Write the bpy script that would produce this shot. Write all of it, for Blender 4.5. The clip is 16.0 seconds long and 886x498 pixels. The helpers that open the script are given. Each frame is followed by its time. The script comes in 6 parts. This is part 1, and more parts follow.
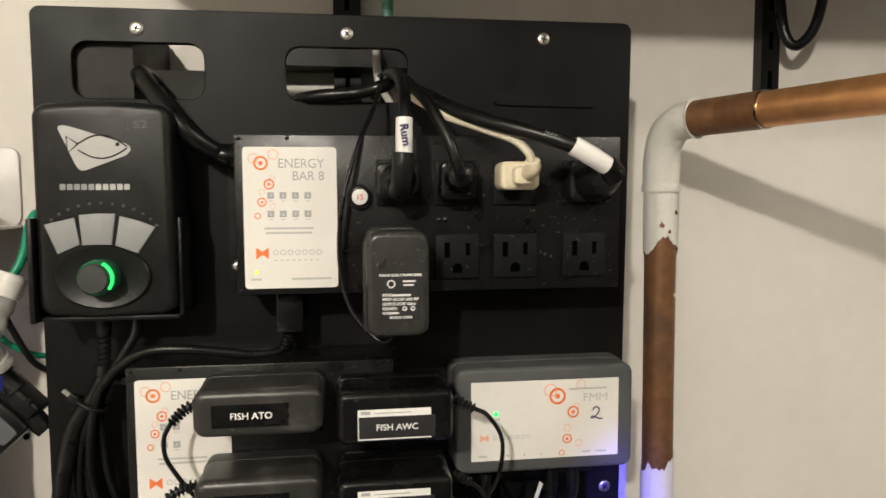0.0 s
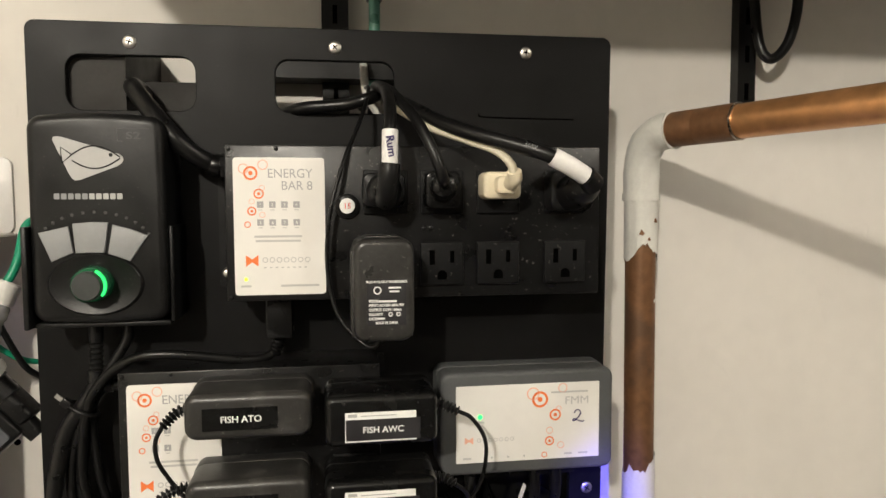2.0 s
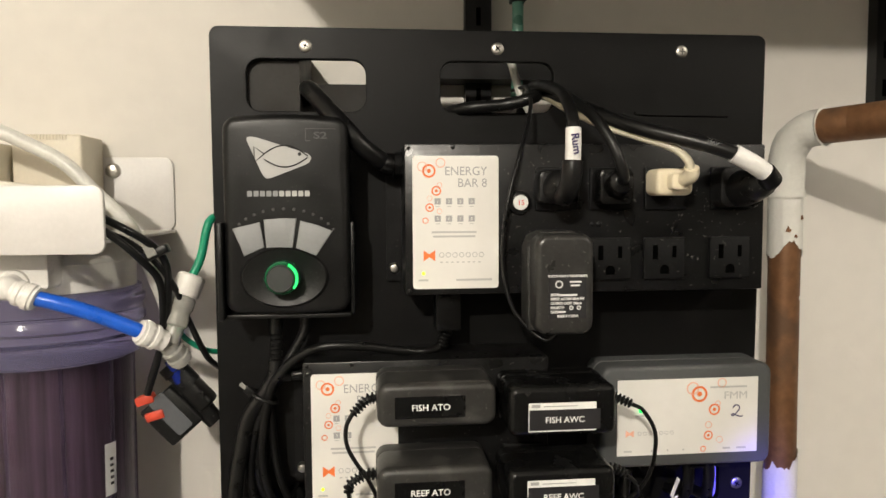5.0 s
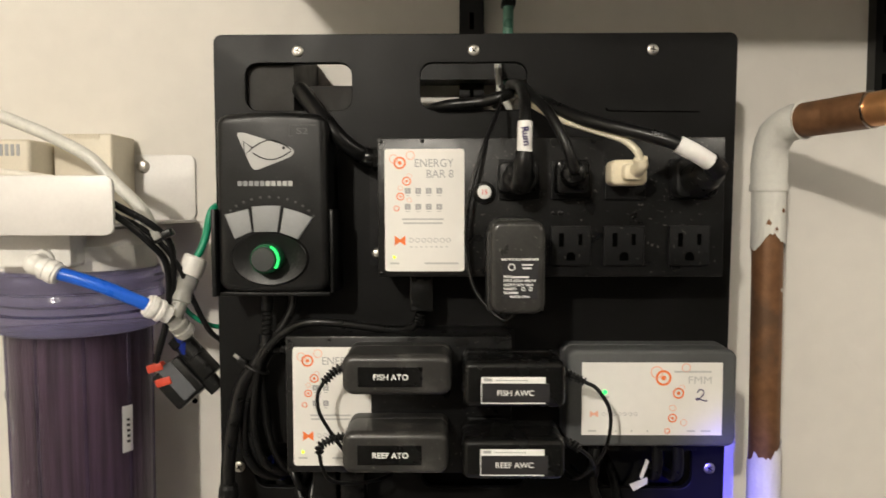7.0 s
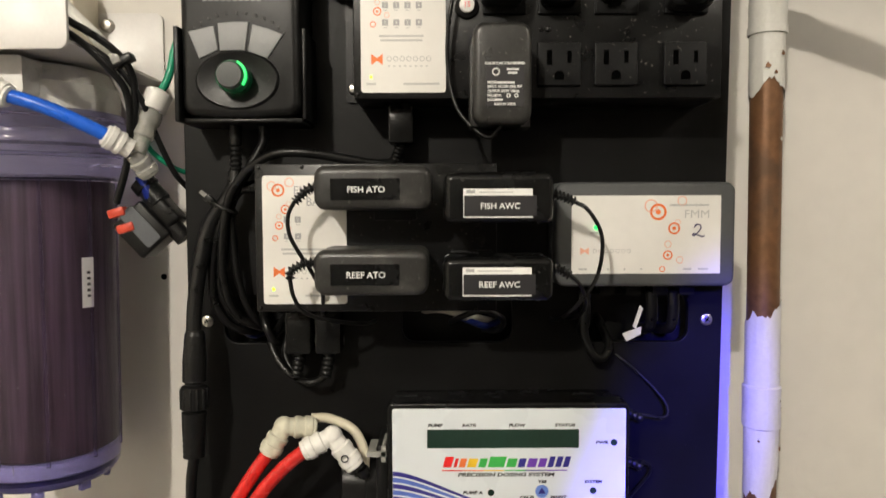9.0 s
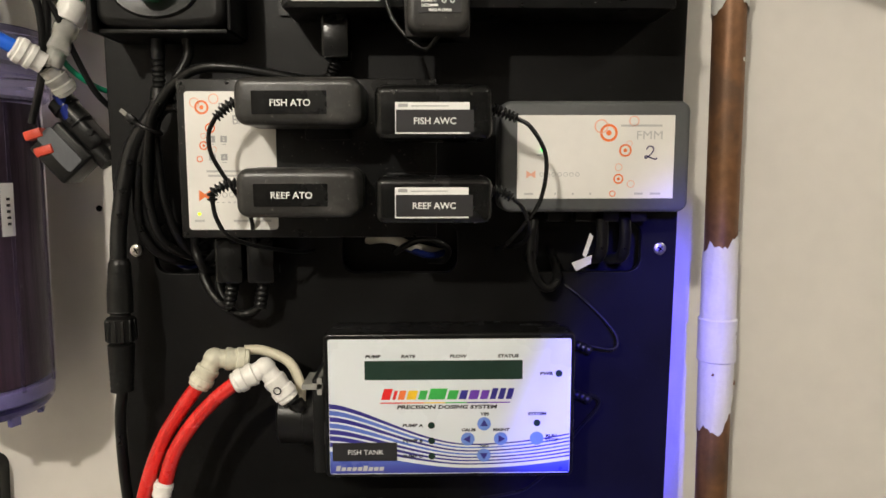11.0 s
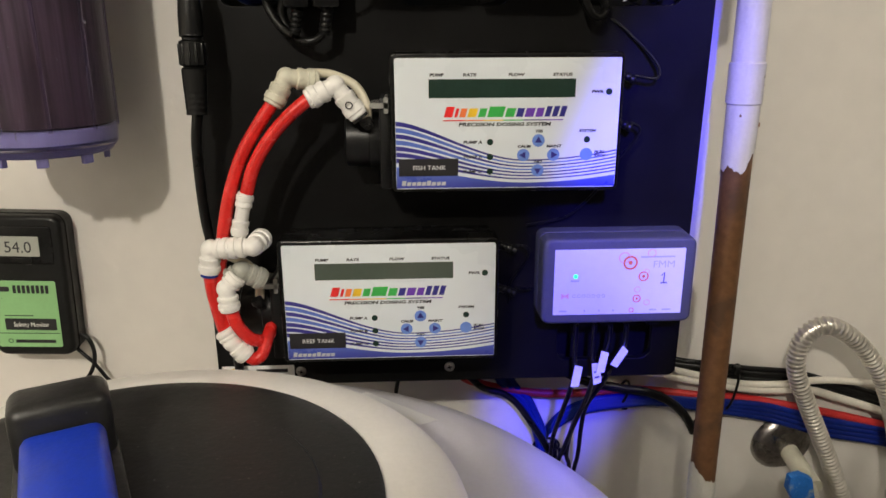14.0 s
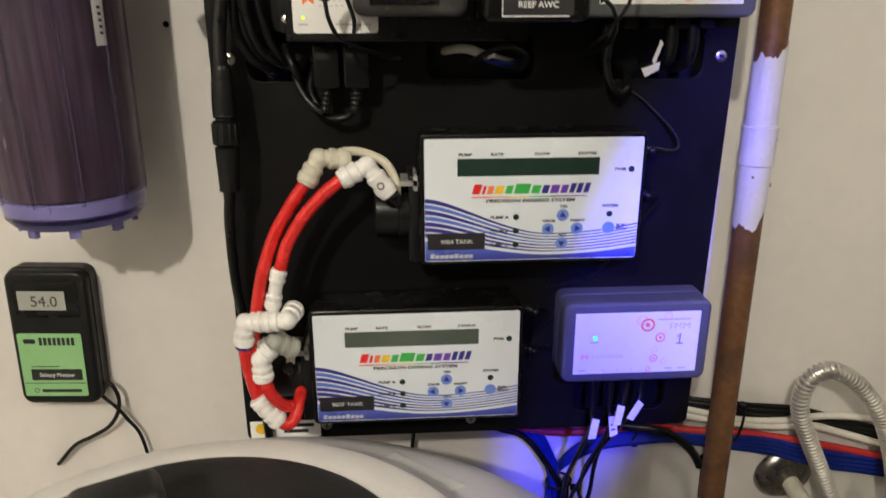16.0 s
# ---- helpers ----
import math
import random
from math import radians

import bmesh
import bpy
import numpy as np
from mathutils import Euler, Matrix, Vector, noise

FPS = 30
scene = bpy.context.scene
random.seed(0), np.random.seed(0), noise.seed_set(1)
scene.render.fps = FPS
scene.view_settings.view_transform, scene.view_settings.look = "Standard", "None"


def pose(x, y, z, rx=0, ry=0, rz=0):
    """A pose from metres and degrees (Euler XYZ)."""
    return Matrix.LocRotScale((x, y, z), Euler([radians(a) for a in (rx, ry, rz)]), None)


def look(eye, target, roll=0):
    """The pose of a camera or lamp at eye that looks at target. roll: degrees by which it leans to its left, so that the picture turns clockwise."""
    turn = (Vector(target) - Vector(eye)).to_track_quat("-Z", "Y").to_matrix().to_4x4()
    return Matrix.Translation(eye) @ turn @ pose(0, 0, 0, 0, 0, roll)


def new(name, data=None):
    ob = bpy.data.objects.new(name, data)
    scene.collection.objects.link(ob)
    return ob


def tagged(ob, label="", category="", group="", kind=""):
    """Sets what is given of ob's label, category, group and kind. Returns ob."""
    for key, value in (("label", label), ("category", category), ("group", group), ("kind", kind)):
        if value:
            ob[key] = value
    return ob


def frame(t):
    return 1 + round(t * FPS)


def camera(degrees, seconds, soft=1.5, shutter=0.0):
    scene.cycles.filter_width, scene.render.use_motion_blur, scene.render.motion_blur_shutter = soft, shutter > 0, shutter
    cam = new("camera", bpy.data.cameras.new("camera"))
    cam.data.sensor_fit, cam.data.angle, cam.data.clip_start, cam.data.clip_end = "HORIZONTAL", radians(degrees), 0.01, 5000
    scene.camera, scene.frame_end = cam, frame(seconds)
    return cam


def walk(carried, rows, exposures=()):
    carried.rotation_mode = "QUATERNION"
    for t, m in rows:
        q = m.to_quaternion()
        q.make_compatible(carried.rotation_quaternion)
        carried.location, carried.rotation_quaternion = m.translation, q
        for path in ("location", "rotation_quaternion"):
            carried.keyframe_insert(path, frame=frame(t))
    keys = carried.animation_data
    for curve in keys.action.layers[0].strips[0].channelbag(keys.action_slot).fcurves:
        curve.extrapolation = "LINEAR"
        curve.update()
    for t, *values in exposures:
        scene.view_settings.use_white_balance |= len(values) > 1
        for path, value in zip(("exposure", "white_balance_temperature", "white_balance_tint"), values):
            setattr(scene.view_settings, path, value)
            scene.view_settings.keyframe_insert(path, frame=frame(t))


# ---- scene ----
cam = camera(63.75, 16.0, shutter=0.5)
PATH = [
    (0, (-0.00452, -0.46996, 1.49876), (0.27326, 1.50428, 1.33996), -0.2),
    (0.5, (0.0067, -0.47231, 1.50149), (0.29114, 1.50157, 1.35015), -0.2),
    (1, (0.00092, -0.47682, 1.50158), (0.29096, 1.49693, 1.35951), -0.2),
    (1.5, (-0.00601, -0.47631, 1.50036), (0.29079, 1.49672, 1.36237), -0.2),
    (2, (-0.00359, -0.4831, 1.49985), (0.30342, 1.48834, 1.36137), -0.2),
    (2.5, (-0.00087, -0.49079, 1.49557), (0.30758, 1.48109, 1.36699), -0.2),
    (3, (-0.0072, -0.4907, 1.492), (0.30813, 1.48005, 1.36268), -0.2),
    (3.5, (-0.02955, -0.47994, 1.49269), (0.28565, 1.49066, 1.36075), -0.2),
    (4, (-0.04064, -0.47602, 1.49365), (0.25701, 1.49712, 1.35913), -0.2),
    (4.5, (-0.0769, -0.48409, 1.50311), (0.17234, 1.49546, 1.36441), -0.1),
    (4.7, (-0.08718, -0.48348, 1.50114), (0.14281, 1.49851, 1.36397), -0.2),
    (6.8, (-0.02705, -0.5217, 1.48883), (-0.04505, 1.4744, 1.36529), -0.1),
    (7, (-0.01565, -0.5257, 1.48589), (-0.04214, 1.47077, 1.37013), -0.1),
    (7.5, (0.00526, -0.52298, 1.44556), (-0.01944, 1.47471, 1.35254), -0.2),
    (8, (0.0034, -0.51387, 1.41868), (-0.0151, 1.48311, 1.31043), -0.2),
    (8.5, (0.0005, -0.50922, 1.39425), (-0.01156, 1.48814, 1.29225), -0.2),
    (9, (-0.00965, -0.50091, 1.37041), (-0.01035, 1.49575, 1.25476), -0.2),
    (9.5, (-0.00564, -0.49142, 1.35679), (0.00063, 1.50339, 1.21292), -0.1),
    (9.7, (0.00827, -0.4873, 1.35576), (0.012, 1.50532, 1.18417), -0.1),
    (12, (0.02199, -0.47711, 1.32437), (0.08019, 1.50644, 1.07508), -0.1),
    (12.5, (-0.00118, -0.49517, 1.29133), (0.07267, 1.48784, 1.04186), -0.1),
    (12.6, (-0.01066, -0.49877, 1.28212), (0.07513, 1.48317, 1.0281), -0.1),
    (13, (-0.03053, -0.51085, 1.26336), (0.05738, 1.46059, 0.93829), -0.1),
    (13.5, (-0.04243, -0.51785, 1.24796), (0.04451, 1.42512, 0.78179), -0.1),
    (14, (-0.0342, -0.52917, 1.25598), (0.05678, 1.3833, 0.67791), -0.2),
    (14.5, (-0.03726, -0.52576, 1.26405), (0.06173, 1.37331, 0.64461), -0.2),
    (15, (-0.03812, -0.52662, 1.27712), (0.07038, 1.36815, 0.64618), -0.2),
    (15.5, (-0.04337, -0.52658, 1.29397), (0.07561, 1.36742, 0.66264), -0.2),
    (16, (-0.06199, -0.52308, 1.32233), (0.06418, 1.36972, 0.68878), -0.1),
]
walk(cam, [(t, look(eye, target, roll)) for t, eye, target, roll in PATH], ((0.0, 0.03), (4.5, 0.08), (7.5, -0.02), (9.5, 0.0), (12.5, -0.12), (14.5, -0.24), (16.0, -0.24)))

# ---- lights ----
world = bpy.data.worlds.new("room_dark")
scene.world = world
world.use_nodes = True
world.node_tree.nodes["Background"].inputs[0].default_value = (0.02, 0.018, 0.016, 1)
world.node_tree.nodes["Background"].inputs[1].default_value = 0.3


def lamp(name, kind, m, energy, color, size):
    data = bpy.data.lights.new(name, kind)
    data.energy, data.color = energy, color
    if kind == "AREA":
        data.size = size
    else:
        data.shadow_soft_size = size
    ob = new(name, data)
    ob.matrix_world = m
    return ob


key = lamp("ceiling_bulb_light", "POINT", pose(-0.55, -1.6, 2.16), 72, (1.0, 0.925, 0.80), 0.03)
# fill lamp added to brighten the right side, not a known bulb
far = lamp("added_fill_light", "POINT", pose(1.10, -1.0, 2.17), 17, (1.0, 0.925, 0.80), 0.035)
blue = lamp("aquarium_led_light", "SPOT", look((0.03, -0.80, 1.50), (0.136, 0.0, 1.110), -18), 94, (0.05, 0.04, 1.0), 0.02)
blue.data.spot_size, blue.data.spot_blend = radians(31), 0.45
blue.scale = (0.29, 1, 1)

# ---- materials ----


def material(name, rgb, rough=0.5, metal=0.0, var=0.12, scale=60.0, bump=0.0, bump_scale=400.0, specks=0.0, clear=0.0, ior=1.45, emit=0.0, coat=0.0, gloss=0.5, stain=None, stain_at=0.6):
    mt = bpy.data.materials.new(name)
    mt.use_nodes = True
    nt = mt.node_tree
    bs = nt.nodes["Principled BSDF"]
    co = nt.nodes.new("ShaderNodeTexCoord")
    info = nt.nodes.new("ShaderNodeObjectInfo")
    fine, coarse = nt.nodes.new("ShaderNodeTexNoise"), nt.nodes.new("ShaderNodeTexNoise")
    for node, s in ((fine, scale * 6), (coarse, scale)):
        node.inputs["Scale"].default_value = s
        node.inputs["Detail"].default_value = 4
        nt.links.new(co.outputs["Object"], node.inputs["Vector"])
    both = nt.nodes.new("ShaderNodeMath")
    both.operation = "ADD"
    nt.links.new(fine.outputs["Fac"], both.inputs[0])
    nt.links.new(coarse.outputs["Fac"], both.inputs[1])
    ramp = nt.nodes.new("ShaderNodeMapRange")
    for k, v in zip(("From Min", "From Max", "To Min", "To Max"), (0.6, 1.4, 1 - var, 1 + var)):
        ramp.inputs[k].default_value = v
    nt.links.new(both.outputs[0], ramp.inputs["Value"])
    mul = nt.nodes.new("ShaderNodeVectorMath")
    mul.operation = "SCALE"
    mul.inputs[0].default_value = rgb
    nt.links.new(ramp.outputs[0], mul.inputs["Scale"])
    color = mul.outputs[0]
    if stain:
        mask = nt.nodes.new("ShaderNodeMapRange")
        mask.inputs["From Min"].default_value, mask.inputs["From Max"].default_value = stain_at, stain_at + 0.12
        nt.links.new(coarse.outputs["Fac"], mask.inputs["Value"])
        mix = nt.nodes.new("ShaderNodeMix")
        mix.data_type = "RGBA"
        mix.inputs[7].default_value = (*stain, 1)
        nt.links.new(mask.outputs[0], mix.inputs[0])
        nt.links.new(color, mix.inputs[6])
        color = mix.outputs[2]
    if specks:
        dots = nt.nodes.new("ShaderNodeTexNoise")
        dots.inputs["Scale"].default_value, dots.inputs["Detail"].default_value = 420, 6
        nt.links.new(co.outputs["Object"], dots.inputs["Vector"])
        cut = nt.nodes.new("ShaderNodeMapRange")
        cut.inputs["From Min"].default_value, cut.inputs["From Max"].default_value = 0.66, 0.76
        cut.inputs["To Max"].default_value = specks
        nt.links.new(dots.outputs["Fac"], cut.inputs["Value"])
        mix = nt.nodes.new("ShaderNodeMix")
        mix.data_type = "RGBA"
        mix.inputs[7].default_value = (0.6, 0.57, 0.52, 1)
        nt.links.new(cut.outputs[0], mix.inputs[0])
        nt.links.new(color, mix.inputs[6])
        color = mix.outputs[2]
    nt.links.new(color, bs.inputs["Base Color"])
    rr = nt.nodes.new("ShaderNodeMapRange")
    for k, v in zip(("From Min", "From Max", "To Min", "To Max"), (0.3, 0.7, max(0.02, rough - 0.07), min(1, rough + 0.07))):
        rr.inputs[k].default_value = v
    nt.links.new(coarse.outputs["Fac"], rr.inputs["Value"])
    nt.links.new(rr.outputs[0], bs.inputs["Roughness"])
    bs.inputs["Metallic"].default_value = metal
    bs.inputs["IOR"].default_value = ior
    bs.inputs["Transmission Weight"].default_value = clear
    bs.inputs["Coat Weight"].default_value = coat
    if emit:
        bs.inputs["Emission Color"].default_value = (*rgb, 1)
        bs.inputs["Emission Strength"].default_value = emit
    if bump:
        bn = nt.nodes.new("ShaderNodeTexNoise")
        bn.inputs["Scale"].default_value, bn.inputs["Detail"].default_value = bump_scale, 5
        nt.links.new(co.outputs["Object"], bn.inputs["Vector"])
        bp = nt.nodes.new("ShaderNodeBump")
        bp.inputs["Strength"].default_value, bp.inputs["Distance"].default_value = bump, 0.002
        nt.links.new(bn.outputs["Fac"], bp.inputs["Height"])
        nt.links.new(bp.outputs[0], bs.inputs["Normal"])
    bs.inputs["Specular IOR Level"].default_value = gloss
    return mt


def plaster_material():
    """Painted plaster with trowel marks: flat areas with a few raised ridges."""
    mt = material("painted_plaster", (0.74, 0.71, 0.655), 0.62, var=0.04, scale=9)
    nt = mt.node_tree
    bs = nt.nodes["Principled BSDF"]
    co = nt.nodes.new("ShaderNodeTexCoord")
    big, ridge = nt.nodes.new("ShaderNodeTexNoise"), nt.nodes.new("ShaderNodeTexNoise")
    big.inputs["Scale"].default_value, big.inputs["Detail"].default_value = 14, 3
    ridge.inputs["Scale"].default_value, ridge.inputs["Detail"].default_value, ridge.inputs["Distortion"].default_value = 24, 3, 0.5
    for node in (big, ridge):
        nt.links.new(co.outputs["Object"], node.inputs["Vector"])
    cut = nt.nodes.new("ShaderNodeMapRange")
    cut.interpolation_type = "SMOOTHSTEP"
    cut.inputs["From Min"].default_value, cut.inputs["From Max"].default_value = 0.60, 0.76
    nt.links.new(ridge.outputs["Fac"], cut.inputs["Value"])
    add = nt.nodes.new("ShaderNodeMath")
    add.operation = "MULTIPLY_ADD"
    add.inputs[1].default_value = 0.5
    nt.links.new(cut.outputs[0], add.inputs[0])
    nt.links.new(big.outputs["Fac"], add.inputs[2])
    bp = nt.nodes.new("ShaderNodeBump")
    bp.inputs["Strength"].default_value, bp.inputs["Distance"].default_value = 0.24, 0.0035
    nt.links.new(add.outputs[0], bp.inputs["Height"])
    nt.links.new(bp.outputs[0], bs.inputs["Normal"])
    return mt


def graded_material(name, low, high):
    """A print that runs from one colour at the left to another at the right."""
    mt = material(name, low, 0.32)
    nt = mt.node_tree
    co = nt.nodes.new("ShaderNodeTexCoord")
    sep = nt.nodes.new("ShaderNodeSeparateXYZ")
    nt.links.new(co.outputs["Generated"], sep.inputs[0])
    mix = nt.nodes.new("ShaderNodeMix")
    mix.data_type = "RGBA"
    mix.inputs[6].default_value, mix.inputs[7].default_value = (*low, 1), (*high, 1)
    nt.links.new(sep.outputs["Z"], mix.inputs[0])
    nt.links.new(mix.outputs[2], nt.nodes["Principled BSDF"].inputs["Base Color"])
    return mt


def streaked_material(name, low, high):
    """Dark resin: water runs and the bowl's glassy highlights, painted in as streaks that run down."""
    mt = material(name, low, 0.35)
    nt = mt.node_tree
    co, mp, no = nt.nodes.new("ShaderNodeTexCoord"), nt.nodes.new("ShaderNodeMapping"), nt.nodes.new("ShaderNodeTexNoise")
    mp.inputs["Scale"].default_value = (1, 1, 0.035)
    no.inputs["Scale"].default_value, no.inputs["Detail"].default_value = 190, 4
    nt.links.new(co.outputs["Object"], mp.inputs["Vector"])
    nt.links.new(mp.outputs[0], no.inputs["Vector"])
    cut = nt.nodes.new("ShaderNodeMapRange")
    cut.inputs["From Min"].default_value, cut.inputs["From Max"].default_value = 0.36, 0.74
    nt.links.new(no.outputs["Fac"], cut.inputs["Value"])
    mix = nt.nodes.new("ShaderNodeMix")
    mix.data_type = "RGBA"
    mix.inputs[6].default_value, mix.inputs[7].default_value = (*low, 1), (*high, 1)
    nt.links.new(cut.outputs[0], mix.inputs[0])
    nt.links.new(mix.outputs[2], nt.nodes["Principled BSDF"].inputs["Base Color"])
    return mt


PLASTER = plaster_material()
CONCRETE = material("concrete", (0.32, 0.30, 0.28), 0.8, scale=8, bump=0.3)
# for unseen surfaces, set dark so that the black board reflects little
DIMWALL = material("dim_unseen_wall", (0.25, 0.24, 0.225), 0.85, scale=10, bump=0.3)
CEIL = material("ceiling_paint", (0.80, 0.78, 0.74), 0.8, var=0.04, scale=10)
BOARD = material("black_board", (0.0045, 0.0044, 0.0043), 0.42, var=0.1, scale=30, bump=0.06, bump_scale=1500, specks=0.03, gloss=0.18)
BLACK = material("black_plastic", (0.006, 0.006, 0.006), 0.36, var=0.15, bump=0.05, bump_scale=900, specks=0.05, gloss=0.32)
GLOSS = material("glossy_black_plastic", (0.005, 0.005, 0.005), 0.24, var=0.15, bump=0.03, specks=0.05, gloss=0.32)
DUSTY = material("dusty_black_metal", (0.006, 0.006, 0.0062), 0.33, var=0.2, bump=0.05, specks=0.28, gloss=0.32)
ADAPT = material("dusty_adapter_plastic", (0.026, 0.0252, 0.024), 0.34, var=0.25, bump=0.06, bump_scale=700, specks=0.16, stain=(0.050, 0.048, 0.045), stain_at=0.56)
HOLE = material("slot_black", (0.0012, 0.0012, 0.0012), 1.0, gloss=0.0)
CORD = material("black_cord", (0.005, 0.005, 0.005), 0.33, var=0.15, scale=120, bump=0.03, gloss=0.38)
DIALGREY = material("dark_grey_dial", (0.035, 0.038, 0.037), 0.42, var=0.1)
GREYBTN = material("grey_button", (0.26, 0.265, 0.27), 0.5, var=0.06)
SILVER = material("silver_print", (0.43, 0.43, 0.42), 0.45, var=0.05)
DIMPRINT = material("dim_print", (0.06, 0.06, 0.06), 0.5)
CASE = material("dark_grey_case", (0.075, 0.078, 0.080), 0.48, var=0.08, bump=0.12, bump_scale=2500)
LABEL = material("white_label", (0.80, 0.785, 0.745), 0.42, var=0.03, scale=25)
ORANGE = material("orange_print", (0.85, 0.20, 0.05), 0.5, var=0.05)
PALEOR = material("pale_orange_print", (0.84, 0.46, 0.33), 0.5, var=0.05)
GREYPR = material("grey_print", (0.38, 0.38, 0.38), 0.5, var=0.05)
PALEPR = material("pale_grey_print", (0.52, 0.515, 0.50), 0.5, var=0.05)
INK = material("black_ink", (0.015, 0.014, 0.016), 0.5)
PEN = material("marker_ink", (0.03, 0.02, 0.10), 0.5)
WHITEPR = material("white_print", (0.82, 0.82, 0.80), 0.45, var=0.03)
STEEL = material("screw_steel", (0.50, 0.48, 0.44), 0.38, metal=1.0, var=0.15, scale=300)
TAPE = material("white_tape", (0.80, 0.79, 0.77), 0.55, var=0.06, bump=0.15, bump_scale=300)
IVORY = material("ivory_plastic", (0.80, 0.71, 0.53), 0.38, var=0.06)
IVORYCORD = material("ivory_cord", (0.66, 0.61, 0.47), 0.42, var=0.1)
WHITEPL = material("white_fitting_plastic", (0.82, 0.80, 0.76), 0.33, var=0.05, scale=90)
AGEDPL = material("aged_fitting_plastic", (0.60, 0.58, 0.47), 0.38, var=0.1, scale=90)
GREYFIT = material("grey_fitting_plastic", (0.34, 0.34, 0.30), 0.38, var=0.1, scale=90)
RED = material("red_tubing", (0.62, 0.022, 0.018), 0.26, var=0.12, scale=70, coat=0.2)
BLUETUBE = material("blue_tubing", (0.012, 0.11, 0.62), 0.3, var=0.1, scale=70)
PALEGREEN = material("pale_green_tubing", (0.16, 0.42, 0.32), 0.3, var=0.1, clear=0.3)
SPACER = material("spacer_paint", (0.022, 0.020, 0.018), 0.6, var=0.2, gloss=0.3)
GREEN = material("green_tubing", (0.01, 0.28, 0.15), 0.35, var=0.1)
WHITESTEEL = material("white_powder_steel", (0.70, 0.68, 0.655), 0.36, var=0.04, bump=0.05)
COPPER = material("aged_copper", (0.20, 0.098, 0.046), 0.46, metal=0.35, var=0.3, scale=26, bump=0.06, stain=(0.125, 0.068, 0.038), stain_at=0.54)
BRIGHTCU = material("bright_copper", (0.62, 0.31, 0.13), 0.33, metal=0.7, var=0.25, scale=18, stain=(0.34, 0.17, 0.075), stain_at=0.58)
PIPEPAINT = material("chipped_pipe_paint", (0.72, 0.71, 0.66), 0.42, var=0.06, bump=0.3, bump_scale=180)
SOLDER = material("solder", (0.55, 0.50, 0.45), 0.3, metal=1.0)
HOSESTEEL = material("hose_steel", (0.68, 0.65, 0.59), 0.36, metal=0.85, var=0.12, scale=60)
CHROME = material("worn_chrome", (0.33, 0.31, 0.29), 0.30, metal=1.0, var=0.3, scale=45, stain=(0.12, 0.11, 0.10), stain_at=0.55)
BLUEPL = material("blue_handle_plastic", (0.01, 0.045, 0.52), 0.36, var=0.12, bump=0.08)
VALVEBLUE = material("worn_blue_handle", (0.02, 0.16, 0.55), 0.4, var=0.2, stain=(0.45, 0.5, 0.5), stain_at=0.6, scale=90)
BARRELWHITE = material("natural_barrel_plastic", (0.72, 0.705, 0.735), 0.36, var=0.04, bump=0.04)
TANKWHITE = material("white_tank_plastic", (0.83, 0.81, 0.77), 0.38, var=0.04, bump=0.05)
LIDBLACK = material("scuffed_lid_plastic", (0.016, 0.0158, 0.0155), 0.38, var=0.3, bump=0.12, bump_scale=300, specks=0.12)
PAPER = material("paper", (0.93, 0.925, 0.91), 0.7, var=0.03)
BOWL = material("tinted_clear_bowl", (0.80, 0.77, 0.93), 0.05, var=0.01, clear=1.0, ior=1.22)
COLLARCLEAR = material("tinted_clear_collar", (0.55, 0.53, 0.88), 0.12, var=0.05, clear=0.9, ior=1.3)
CARTRIDGE = streaked_material("dark_resin_cartridge", (0.062, 0.038, 0.050), (0.165, 0.112, 0.150))
SOCKETFACE = material("socket_face", (0.005, 0.005, 0.0052), 0.45, var=0.15, bump=0.05, specks=0.14, gloss=0.18)
FOOTVIOLET = material("violet_glass_foot", (0.30, 0.28, 0.62), 0.12, var=0.1, clear=0.6, ior=1.4)
CAPVIOLET = material("violet_cartridge_end", (0.34, 0.32, 0.62), 0.4, var=0.1)
DROPLET = material("condensation", (0.85, 0.85, 0.92), 0.06, clear=0.85, ior=1.33)
CLEARPL = material("cloudy_clear_plastic", (0.72, 0.71, 0.66), 0.2, clear=0.6, ior=1.3)
BEIGE = material("beige_adapter", (0.70, 0.64, 0.52), 0.45, var=0.05)
WHITEHOSE = material("milky_tube", (0.80, 0.79, 0.74), 0.35, clear=0.25)
REDPL = material("red_terminal", (0.55, 0.06, 0.03), 0.45)
GREYLABEL = material("grey_label", (0.085, 0.09, 0.10), 0.45, var=0.1)
LCDDARK = material("dark_lcd", (0.018, 0.040, 0.030), 0.10, var=0.1, coat=0.5)
LCDGREY = material("grey_lcd", (0.075, 0.095, 0.075), 0.12, var=0.05, coat=0.4)
LCDPALE = material("pale_lcd", (0.36, 0.37, 0.33), 0.2, var=0.04)
GREENLAB = material("green_label", (0.26, 0.50, 0.22), 0.45, var=0.05)
PANEL = material("printed_panel", (0.74, 0.79, 0.82), 0.3, var=0.02, scale=15)
NAVY = material("navy_print", (0.035, 0.03, 0.24), 0.35)
MIDBLUE = material("blue_print", (0.10, 0.17, 0.56), 0.35)
FIELD = graded_material("graded_blue_print", (0.035, 0.04, 0.30), (0.13, 0.20, 0.62))
BTNBLUE = material("light_blue_print", (0.16, 0.28, 0.72), 0.35)
YELLOW = material("yellow_print", (0.85, 0.55, 0.03), 0.4)
PGREEN = material("green_print", (0.05, 0.45, 0.08), 0.4)
PRED = material("red_print", (0.75, 0.02, 0.02), 0.4)
PURPLE = material("purple_print", (0.16, 0.05, 0.45), 0.4)
LEDGREEN = material("green_led", (0.02, 1.0, 0.12), 0.4, emit=2.2)
LEDYEL = material("yellow_green_led", (0.55, 1.0, 0.02), 0.4, emit=1.6)
